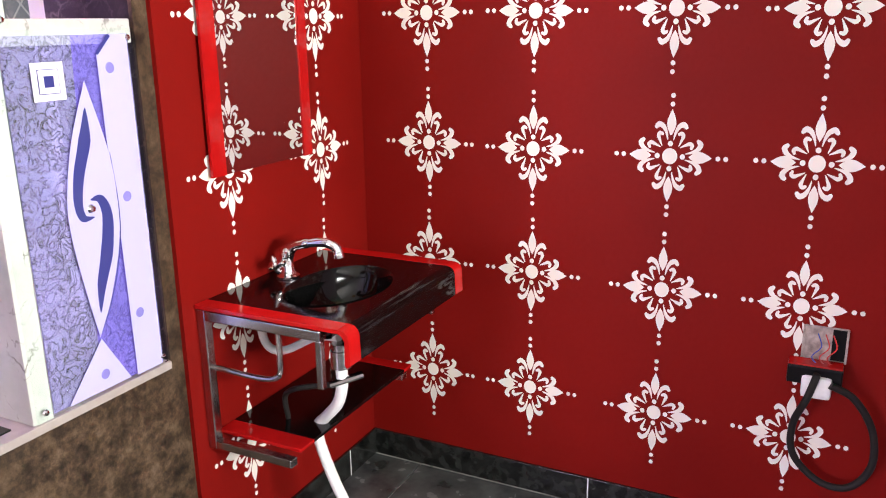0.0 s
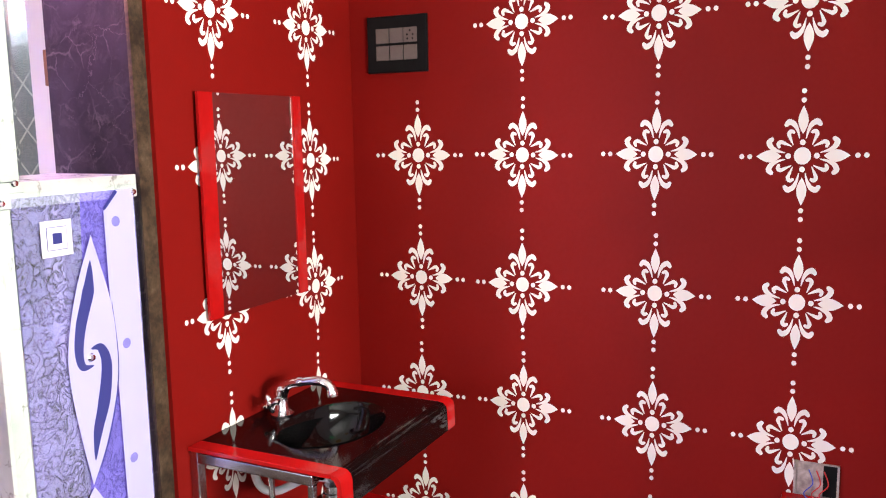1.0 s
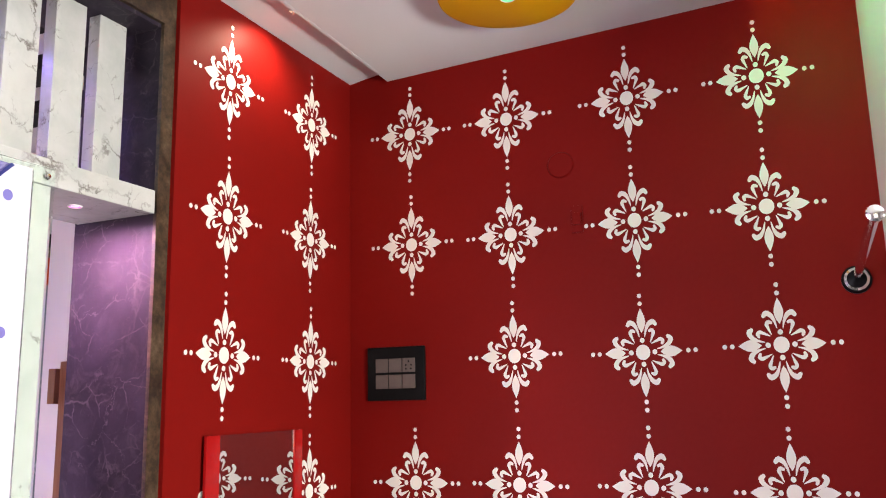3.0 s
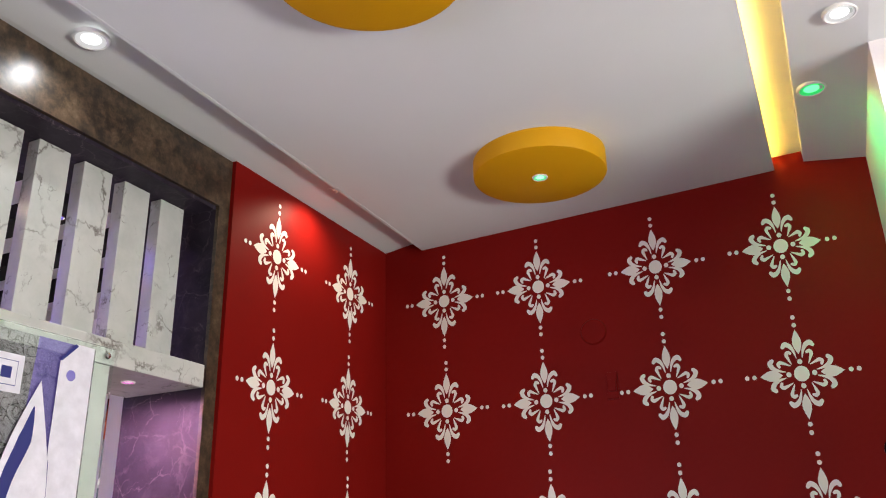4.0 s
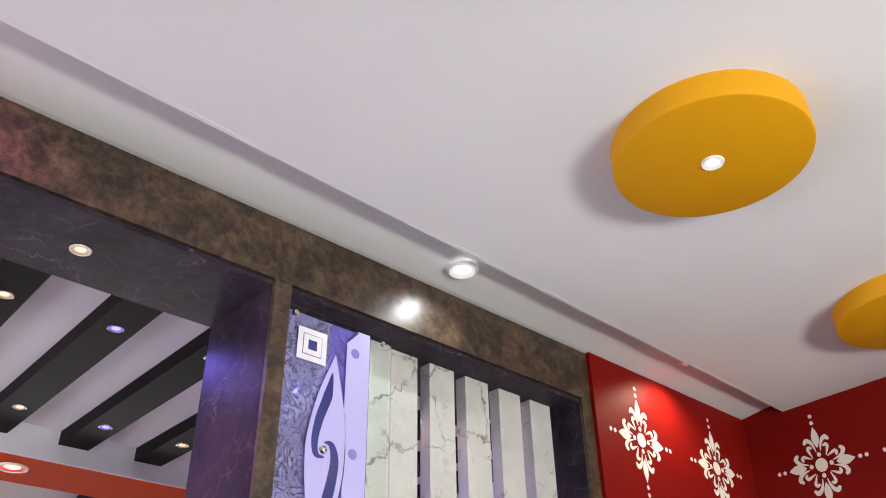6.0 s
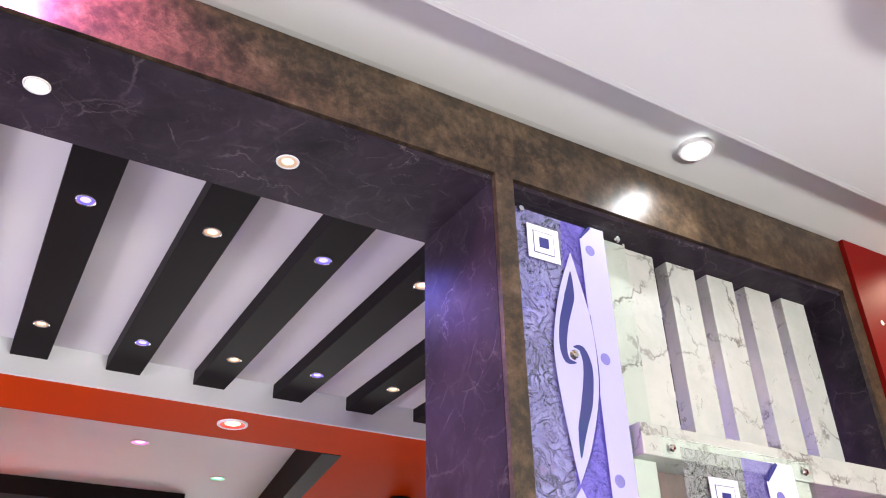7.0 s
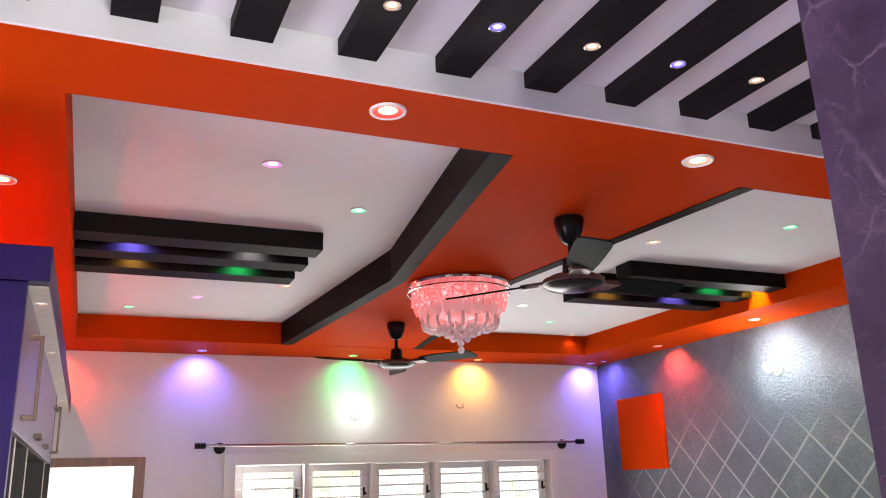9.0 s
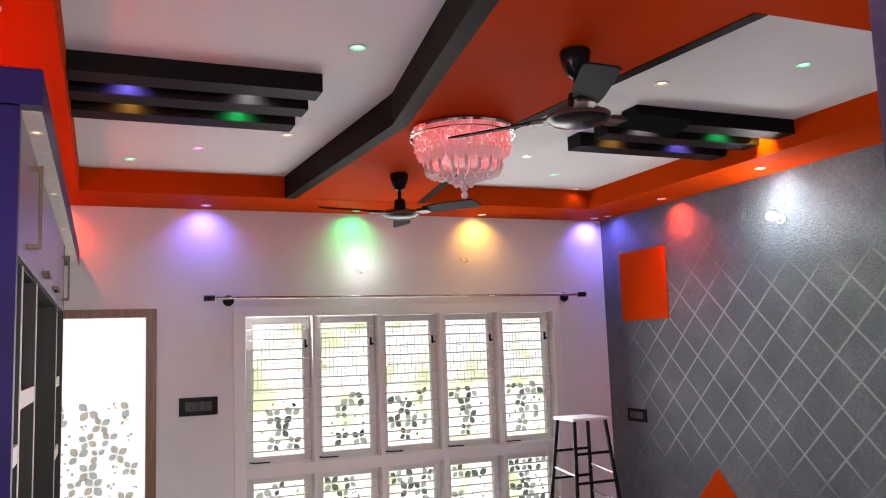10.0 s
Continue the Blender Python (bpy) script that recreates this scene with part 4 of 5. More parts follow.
# round yellow ceiling discs with a spot in the middle
for x, y, z, c in ((-1.010, 1.262, 3.060, "white"), (-1.019, 2.328, 3.060, "mint")):
    d = tagged(empty("ceiling_disc", Matrix.Translation((x, y, z))), "round yellow painted ceiling disc with a lit spot", "ceiling disc", "yellow ceiling discs")
    part("drum", lathe([(0.0, 0.0), (0.199, 0.0), (0.204, 0.002), (0.206, 0.006), (0.206, 0.068)], 72), YELLOW, d, "", True)
    downlight(x, y, z - 0.001, c, 0.75, 1.0, None, 130, 0.8, f"small {c} spotlight in the yellow disc", group="disc spotlights")


# ---- partition niche: white marble framework, slats and glowing glass panels ----
shelf = tagged(part("marble_shelf", box(XK + 0.02, XF + 0.001, 1.045, 1.832, 2.410, 2.473, 0.003), WHITEMARBLE), "white veined marble shelf carrying five upright slats", "shelf")
tagged(part("marble_shelf", box(XK + 0.02, XF + 0.001, 1.43, 1.827, 1.567, 1.622, 0.003), WHITEMARBLE), "white veined marble shelf above a glowing glass panel", "shelf")
tagged(part("marble_shelf", box(XK + 0.02, XF - 0.022, 0.788, 1.10, 2.172, 2.225, 0.003), WHITEMARBLE), "white veined marble shelf under a lilac glass panel", "shelf")
tagged(part("marble_upright", box(XK + 0.03, XF - 0.004, 1.432, 1.484, 0.758, 1.566, 0.002), WHITEMARBLE), "white veined marble upright", "upright", "marble uprights")
tagged(part("marble_upright", box(XK + 0.03, XF - 0.004, 1.462, 1.512, 1.623, 2.409, 0.002), WHITEMARBLE), "white veined marble upright", "upright", "marble uprights")
tagged(part("marble_upright", box(XK + 0.03, XF - 0.030, 1.045, 1.10, 1.0, 2.409, 0.002), WHITEMARBLE), "white veined marble upright", "upright", "marble uprights")
tagged(part("marble_upright", box(XK + 0.03, XF - 0.085, 1.045, 1.155, 2.474, 2.940, 0.002), WHITEMARBLE), "white veined marble upright", "upright", "marble uprights")
slat_me = mesh_of("marble_slat", box(-1.987, -1.947, -0.046, 0.046, 2.474, 2.940, 0.002), WHITEMARBLE)
for i in range(5):
    s = new("slat", slat_me)
    s.parent = shelf
    s.location.y = 1.208 + 0.1355 * i
downlight(-1.961, 1.671, 2.409, "pink", 0.55, 40, (-2.0, 1.82, 1.9), 160, 0.9, "tiny pink spotlight under the marble shelf", tint=(1.0, 0.5, 0.8))
# added hidden strips; stand for violet lobby light on slats and panels
structure("violet_fill_strip", boxes((XK + 0.005, XK + 0.012, 0.83, 1.02, 2.235, 2.242), (XK + 0.03, XK + 0.037, 1.19, 1.80, 2.476, 2.482)), VIOLETFILL, "added violet glow strip behind the glass panels and slats", "light strip")


def ribbon(bm, ctrl, widths, z0, z1, n=10):
    pts = curve_points([(*c, 0) for c in ctrl], n)
    L, R = [], []
    for i, p in enumerate(pts):
        d = (pts[min(i + 1, len(pts) - 1)] - pts[max(i - 1, 0)]).normalized()
        f = i / (len(pts) - 1) * (len(widths) - 1)
        k = min(int(f), len(widths) - 2)
        w = widths[k] + (widths[k + 1] - widths[k]) * (f - k)
        L.append((p.x - d.y * w, p.y + d.x * w))
        R.append((p.x + d.y * w, p.y - d.x * w))
    lo = [[bm.verts.new((x, y, z)) for x, y in side] for side in (L, R) for z in (z0, z1)]
    for i in range(len(pts) - 1):
        for a, b in ((lo[1], lo[3]), (lo[2], lo[0]), (lo[0], lo[1]), (lo[3], lo[2])):
            bm.faces.new((a[i], b[i], b[i + 1], a[i + 1]))
    for i in (0, -1):
        bm.faces.new((lo[0][i], lo[1][i], lo[3][i], lo[2][i]))
    return bm


def glass_panel(y0, y1, z0, z1, x, label, clear, body, gx0, gx1, gz0):
    """An etched acrylic panel; local x to the right, y up, z towards the wash area."""
    e = tagged(empty("glass_panel", pose(x, y0, z0, 90, 0, 90)), label, "glass panel", "etched glass panels")
    W, H = y1 - y0, z1 - z0
    part("sheet", box(0, W, 0, H, 0.0, 0.006), TINTGLASS, e, "clear greenish sheet").visible_shadow = False
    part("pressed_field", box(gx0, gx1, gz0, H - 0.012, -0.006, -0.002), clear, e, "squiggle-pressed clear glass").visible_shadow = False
    gw, gh = gx1 - gx0, H - 0.012 - gz0

    def at(u, v):
        return (gx0 + gw * u, gz0 + gh * v)

    def smooth_line(pts, n=8):
        return [(p.x, p.y) for p in curve_points([(*at(u, v), 0) for u, v in pts], n)]

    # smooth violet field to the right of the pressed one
    part("clear_field", slab_outline(bmesh.new(), [at(0.40, 0.0), at(0.985, 0.0), at(0.985, 1.0), at(0.52, 1.0)], -0.0018, -0.0006), VIOLETCLEAR, e, "clear violet acrylic with added glow").visible_shadow = False
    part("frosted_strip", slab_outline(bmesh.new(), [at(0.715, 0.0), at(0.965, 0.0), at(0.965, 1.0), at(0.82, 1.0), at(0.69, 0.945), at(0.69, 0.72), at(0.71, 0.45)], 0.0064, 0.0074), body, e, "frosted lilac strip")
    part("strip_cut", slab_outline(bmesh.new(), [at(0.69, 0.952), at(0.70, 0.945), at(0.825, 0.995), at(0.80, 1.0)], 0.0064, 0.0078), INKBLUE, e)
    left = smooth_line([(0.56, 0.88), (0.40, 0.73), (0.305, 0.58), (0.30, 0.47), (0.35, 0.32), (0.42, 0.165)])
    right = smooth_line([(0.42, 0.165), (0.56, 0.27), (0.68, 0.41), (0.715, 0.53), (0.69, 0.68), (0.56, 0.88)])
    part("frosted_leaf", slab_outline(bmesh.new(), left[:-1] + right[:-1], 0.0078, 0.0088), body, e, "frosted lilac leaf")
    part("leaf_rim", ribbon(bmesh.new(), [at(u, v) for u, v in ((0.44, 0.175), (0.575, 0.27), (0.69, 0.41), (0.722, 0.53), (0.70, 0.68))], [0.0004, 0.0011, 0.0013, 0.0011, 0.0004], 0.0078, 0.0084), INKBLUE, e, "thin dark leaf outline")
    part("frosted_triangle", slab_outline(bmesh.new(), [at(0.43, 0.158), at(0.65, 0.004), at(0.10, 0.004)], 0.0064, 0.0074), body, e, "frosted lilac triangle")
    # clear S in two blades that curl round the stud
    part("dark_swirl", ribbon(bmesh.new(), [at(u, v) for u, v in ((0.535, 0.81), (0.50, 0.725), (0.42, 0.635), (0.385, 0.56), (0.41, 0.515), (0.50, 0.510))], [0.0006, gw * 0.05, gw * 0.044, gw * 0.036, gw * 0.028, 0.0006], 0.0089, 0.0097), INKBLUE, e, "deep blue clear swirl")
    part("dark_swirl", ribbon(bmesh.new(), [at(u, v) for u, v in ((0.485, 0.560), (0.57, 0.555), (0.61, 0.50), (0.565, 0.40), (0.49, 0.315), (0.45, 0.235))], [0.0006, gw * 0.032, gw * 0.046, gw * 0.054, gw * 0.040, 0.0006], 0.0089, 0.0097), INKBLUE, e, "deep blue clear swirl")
    sx, sy = at(0.485, 0.535)
    part("jewel", lathe([(0.0, 0.016), (0.007, 0.015), (0.011, 0.0089)], 14, at=(sx, sy, 0), caps=False), CHROME, e, "chrome stud")
    # nested white square
    sx, sy = at(0.29, 0.885)
    for r, zz, mt in ((0.040, 0.007, WHITEETCH), (0.026, 0.0078, INKBLUE), (0.0245, 0.0084, WHITEETCH), (0.012, 0.009, INKBLUE)):
        part("square_motif", box(sx - r, sx + r, sy - r, sy + r, 0.0062, zz), mt, e, "nested white square motif")
    for u, v in ((0.79, 0.91), (0.81, 0.545), (0.80, 0.19), (0.425, 0.05)):
        px, py = at(u, v)
        part("round_hole", lathe([(0.0, 0.0082), (0.0105, 0.0082), (0.0125, 0.0074)], 20, at=(px, py, 0), caps=False), STUD, e, "violet round stud")
    for px, py in ((0.02, 0.02), (W - 0.02, 0.02), (W - 0.02, H - 0.02), (0.02, H - 0.02)):
        part("screw", lathe([(0.0, 0.011), (0.006, 0.010), (0.008, 0.006)], 14, at=(px, py, 0), caps=False), CHROME, e, "chrome screw")
    return e


glass_panel(0.792, 1.090, 2.176, 2.915, XF - 0.021, "tall etched glass panel with added lilac glow, leaf and swirl", SQUIGGLE, LILAC, 0.0, 0.246, 0.05)
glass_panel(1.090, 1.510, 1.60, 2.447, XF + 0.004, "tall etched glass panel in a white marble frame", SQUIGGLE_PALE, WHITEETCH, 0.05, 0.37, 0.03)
glass_panel(1.436, 1.826, 0.764, 1.600, XF + 0.004, "tall etched glass panel with added lilac glow, leaf and swirl", SQUIGGLE, LILAC, 0.048, 0.378, 0.004)
tagged(part("frosted_backing", box(XF - 0.06, XF - 0.055, 1.11, 1.45, 1.63, 2.40), plain("mauve grey laminate", (0.17, 0.13, 0.12), 0.3)), "mauve grey backing sheet behind the glass panel", "panel")

# ---- lobby doorway seen through the niche ----
door = structure("door_1", boxes((-3.27, -3.19, YB - 0.03, YB + 0.14, 0, 2.11), (-2.43, -2.35, YB - 0.03, YB + 0.14, 0, 2.11), (-3.19, -2.43, YB - 0.03, YB + 0.14, 2.04, 2.11), bevel=0.004), DOORWOOD, "brown varnished wooden door frame", "door")
part("door_leaf", box(-3.19, -2.43, YB + 0.05, YB + 0.09, 0.01, 2.04, 0.003), DOORWOOD, door)
tagged(part("wall_box_small", box(-3.315, -3.275, YB - 0.05, YB, 1.93, 2.08, 0.004), DOORWOOD), "small brown wooden box beside the door frame", "box")

# ---- hall: window wall ----
door2 = structure("door_2", boxes((XW - 0.14, XW + 0.012, DY1 - 0.065, DY1 + 0.012, 0, 2.14), (XW - 0.14, XW + 0.012, DY0 - 0.012, DY0 + 0.06, 0, 2.14), (XW - 0.14, XW + 0.012, DY0 + 0.06, DY1 - 0.065, 2.075, 2.14), bevel=0.004), DOORWOOD, "brown wooden door frame with a bright frosted glass door", "door")
# self-glowing pane, no light stands behind it
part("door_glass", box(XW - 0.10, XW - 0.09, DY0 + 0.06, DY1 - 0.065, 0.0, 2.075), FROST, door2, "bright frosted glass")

structure("backdrop", box(-11.6, -11.5, -4, 10, -1.5, 5), GARDEN, "overexposed garden daylight outside the window", "backdrop")
win = structure("window_1", boxes((XW - 0.17, XW + 0.015, WY0 - 0.035, WY0 + 0.06, WZ0, WZ1 + 0.03), (XW - 0.17, XW + 0.015, WY1 - 0.06, WY1 + 0.02, WZ0, WZ1 + 0.03), (XW - 0.17, XW + 0.015, WY0 + 0.06, WY1 - 0.06, WZ1 - 0.06, WZ1 + 0.03),
                                  (XW - 0.17, XW + 0.012, WY0 + 0.06, WY1 - 0.06, 0.745, 0.84), (XW - 0.17, XW + 0.015, WY0 + 0.06, WY1 - 0.06, WZ0 - 0.02, WZ0 + 0.06), bevel=0.004), WINFRAME, "wide white five-bay window with horizontal bars", "window")
BAYS = [(1.15, 1.70), (1.735, 2.29), (2.325, 2.88), (2.915, 3.465), (3.50, 4.055)]
for i, (a, b) in enumerate(BAYS):
    if i:
        part("mullion", box(XW - 0.17, XW + 0.013, a - 0.036, a + 0.001, WZ0 + 0.06, WZ1 - 0.06, 0.003), WINFRAME, win)
    for z0, z1 in ((0.845, 2.055), (0.185, 0.74)):
        sash = part("sash", boxes((XW - 0.135, XW - 0.09, a + 0.005, a + 0.062, z0, z1), (XW - 0.135, XW - 0.09, b - 0.062, b - 0.004, z0, z1), (XW - 0.135, XW - 0.09, a + 0.062, b - 0.062, z1 - 0.055, z1), (XW - 0.135, XW - 0.09, a + 0.062, b - 0.062, z0, z0 + 0.055), bevel=0.003), WINFRAME, win, "white casement frame")
        pn = part("pane", box(XW - 0.115, XW - 0.111, a + 0.062, b - 0.062, z0 + 0.055, z1 - 0.055), PANE, sash)
        pn.visible_shadow = False
        nbar = 13 if z1 > 1 else 6
        for k in range(nbar):
            z = z0 + 0.06 + (k + 0.5) * (z1 - z0 - 0.12) / nbar
            part("bar", tube([(XW - 0.06, a + 0.0, z), (XW - 0.06, b + 0.0, z)], 0.0055, 6), WINFRAME, win, "thin white security bar")
        if z1 > 1:
            part("latch", boxes((XW - 0.09, XW - 0.076, b - 0.05, b - 0.036, 1.78, 1.87), (XW - 0.076, XW - 0.07, b - 0.048, b - 0.02, 1.80, 1.815)), BLACKPLASTIC, sash, "black casement latch")
            part("stay", tube([(XW - 0.088, a + 0.03, z0 + 0.02), (XW - 0.075, a + 0.05, z0 + 0.012), (XW - 0.07, a + 0.19, z0 + 0.010)], 0.006, 6), BLACKPLASTIC, sash, "black window stay")

# fine wire net outside the panes
net = bmesh.new()
for k in range(84):
    y = WY0 + 0.05 + 0.035 * k
    add_box(net, XW - 0.19, XW - 0.187, y, y + 0.003, 1.42, WZ1 - 0.03)
for k in range(19):
    z = 1.42 + 0.035 * k
    add_box(net, XW - 0.1865, XW - 0.1835, WY0 + 0.03, WY1 - 0.03, z, z + 0.003)
tagged(part("wire_net", net, FANSILVER, win, "fine square wire net behind the glass"), kind="stuff")

# leaf print on film over the lower panes and the glass door
def leaf_print(bm, cy, cz, r, ang, x):
    pts = []
    for i in range(9):
        t = i / 8
        pts.append((r * t, 0.36 * r * math.sin(math.pi * t) ** 0.8))
    pts += [(p[0], -p[1]) for p in pts[-2:0:-1]]
    c, s = math.cos(ang), math.sin(ang)
    lo = [bm.verts.new((x, cy + c * u - s * v, cz + s * u + c * v)) for u, v in pts]
    bm.faces.new(lo)


rng = random.Random(5)


def film(y0, y1, z0, z1, x, mats, dense=1.0):
    bms = [bmesh.new() for _ in mats]
    zc = z1 - 0.06
    row = 0
    while zc > z0:
        yc = y0 + 0.07 + 0.10 * (row % 2)
        while yc < y1 - 0.04:
            kind = rng.random()
            if kind < 0.62 * dense:
                n, r, a0 = rng.choice((3, 4, 4)), rng.uniform(0.062, 0.092), rng.uniform(-0.3, 0.3)
                for k in range(n):
                    a = a0 + (0.78, 2.36, 3.93, 5.5)[k]
                    e = (yc + math.cos(a) * r, zc + math.sin(a) * r)
                    if y0 + 0.008 < e[0] < y1 - 0.008 and z0 < e[1] < z1:
                        leaf_print(bms[rng.choice((0, 1))], yc + 0.008 * math.cos(a), zc + 0.008 * math.sin(a), r * rng.uniform(0.85, 1.0), a, x)
            else:
                for _ in range(3):
                    a, dy, dz = rng.uniform(0, 6.28), rng.uniform(-0.05, 0.05), rng.uniform(-0.05, 0.05)
                    if y0 + 0.04 < yc + dy < y1 - 0.04 and z0 < zc + dz < z1 - 0.03:
                        leaf_print(bms[rng.choice((0, 1))], yc + dy, zc + dz, rng.uniform(0.018, 0.036), a, x)
            yc += rng.uniform(0.125, 0.17)
        zc -= 0.115
        row += 1
    return bms


for i, (a, b) in enumerate(BAYS):
    for z0, z1 in ((0.90, 1.40), (0.24, 0.685)):
        for bmx, mt in zip(film(a + 0.065, b - 0.065, z0, z1, XW - 0.110, (FILMDARK, FILMLIGHT)), (FILMDARK, FILMLIGHT)):
            tagged(part("leaf_print", bmx, mt, win, "grey leaf print on the pane film"), kind="stuff")
for bmx, mt in zip(film(DY0 + 0.07, DY1 - 0.07, 0.1, 1.42, XW - 0.088, (FILMOLIVE, FILMLIGHT), 0.62), (FILMOLIVE, FILMLIGHT)):
    tagged(part("leaf_print", bmx, mt, door2, "grey leaf print on the glass"), kind="stuff")

crod = tagged(empty("curtain_rod", Matrix.Translation((XW, 2.6, 2.215))), "dark chrome curtain rod with ribbed end knobs above the window", "curtain rod")
part("rod", tube([(0.075, -1.72, 0.0), (0.075, 1.72, 0.0)], 0.0125, 12), STEEL, crod, "", True)
for sgn in (-1, 1):
    bm = bmesh.new()
    for k in range(4):
        tube([(0.075, sgn * (1.72 + 0.022 * k), 0), (0.075, sgn * (1.735 + 0.022 * k), 0)], 0.024, 14, bm)
    tube([(0.075, sgn * 1.72, 0), (0.075, sgn * 1.80, 0)], 0.012, 10, bm)
    part("end_knob", bm, BLACKPLASTIC, crod, "ribbed black end knob")
    br = part("bracket", tube([(0.0, sgn * 1.6, -0.004), (0.075, sgn * 1.6, -0.004)], 0.014, 12), BLACKPLASTIC, crod)
    part("bracket_rose", tube([(0.0, sgn * 1.6, -0.018), (0.016, sgn * 1.6, -0.018), (0.024, sgn * 1.6, -0.018)], [0.045, 0.045, 0.034], 20), BLACKPLASTIC, crod, "", True)

switch_plate(pose(XW, 0.762, 1.352, 90, 0, 90), 0.30, 0.145, 4, 1, "black four-module switch plate on the white wall", (3, 0), MODULE)
switch_plate(pose(-8.07, YG, 1.057, 90, 0, 0), 0.29, 0.12, 4, 1, "black four-module switch plate on the grey wall", (3, 0), MODULE)
tagged(part("wall_hook", tube(curve_points([(0.0, -0.03, 0.015), (0.02, -0.03, -0.01), (0.025, 0.0, -0.022), (0.02, 0.03, -0.01), (0.0, 0.03, 0.015)], 5), 0.004, 8), STEEL, None, "", True), "small metal wall hook above the rod", "hook").matrix_world = Matrix.Translation((XW, 3.143, 2.55))


def bulb_light(m, label, power):
    """A bare lamp in a batten holder; local z out of the wall."""
    e = tagged(empty("wall_bulb", m), label, "wall lamp", "bare wall bulbs")
    part("holder", lathe([(0.04, 0.0), (0.04, 0.012), (0.024, 0.018), (0.022, 0.05)], 20), WHITEPLASTIC, e, "", True)
    part("bulb", lathe([(0.016, 0.05), (0.02, 0.06), (0.034, 0.085), (0.036, 0.105), (0.026, 0.128), (0.0, 0.138)], 20), BULBGLOW, e, "lit white bulb", True)
    d = bpy.data.lights.new("bulb_lamp", "POINT")
    d.energy, d.shadow_soft_size = power, 0.035
    lamp = new("bulb_lamp", d)
    lamp.matrix_world = m @ Matrix.Translation((0, 0, 0.165))
    return e


bulb_light(pose(XW, 2.143, 2.46, 80, 0, 90) , "lit white bare bulb on the white wall", 2.2)
bulb_light(pose(-6.13, YG, 2.60, 78, 0, 0), "lit white bare bulb on the grey wall", 20)

tagged(part("wall_panel", box(-8.2, -7.512, YG - 0.012, YG, 1.935, 2.585, 0.003), ORANGE), "square orange painted panel on the grey wall", "wall panel")
bm = bmesh.new()
slab_outline(bm, [(-7.02, 0.69), (-6.46, 0.10), (-7.58, 0.10)], 0, 0.012)
tri = tagged(part("wall_panel", bm, ORANGE), "orange painted triangular panel low on the grey wall", "wall panel")
tri.matrix_world = pose(0, YG, 0, 90, 0, 0)


# ---- step stool in the corner ----
def stool():
    e = tagged(empty("step_stool", Matrix.Translation((-7.92, 3.96, 0))), "black steel step stool with a white top beside the window", "stool")
    part("top", box(-0.17, 0.17, -0.185, 0.185, 1.075, 1.10, 0.006), STOOLTOP, e, "white top")
    for sx in (-1, 1):
        for sy in (-1, 1):
            part("leg", tube([(sx * 0.14, sy * 0.155, 1.08), (sx * 0.26, sy * 0.24, 0.0)], 0.017, 10), FANBLACK, e, "", True)
        for z in (0.30, 0.56, 0.80):
            f = (1.08 - z) / 1.08
            part("rung", tube([(sx * (0.14 + 0.12 * f), -0.155 - 0.085 * f, z), (sx * (0.14 + 0.12 * f), 0.155 + 0.085 * f, z)], 0.013, 8), FANBLACK, e)
    for sy in (-1, 1):
        for z in (0.42, 0.66):
            f = (1.08 - z) / 1.08
            part("side_stay", tube([(-(0.14 + 0.12 * f), sy * (0.155 + 0.085 * f), z), (0.14 + 0.12 * f, sy * (0.155 + 0.085 * f), z - 0.04)], 0.008, 8), STEEL, e)
    return e


stool()


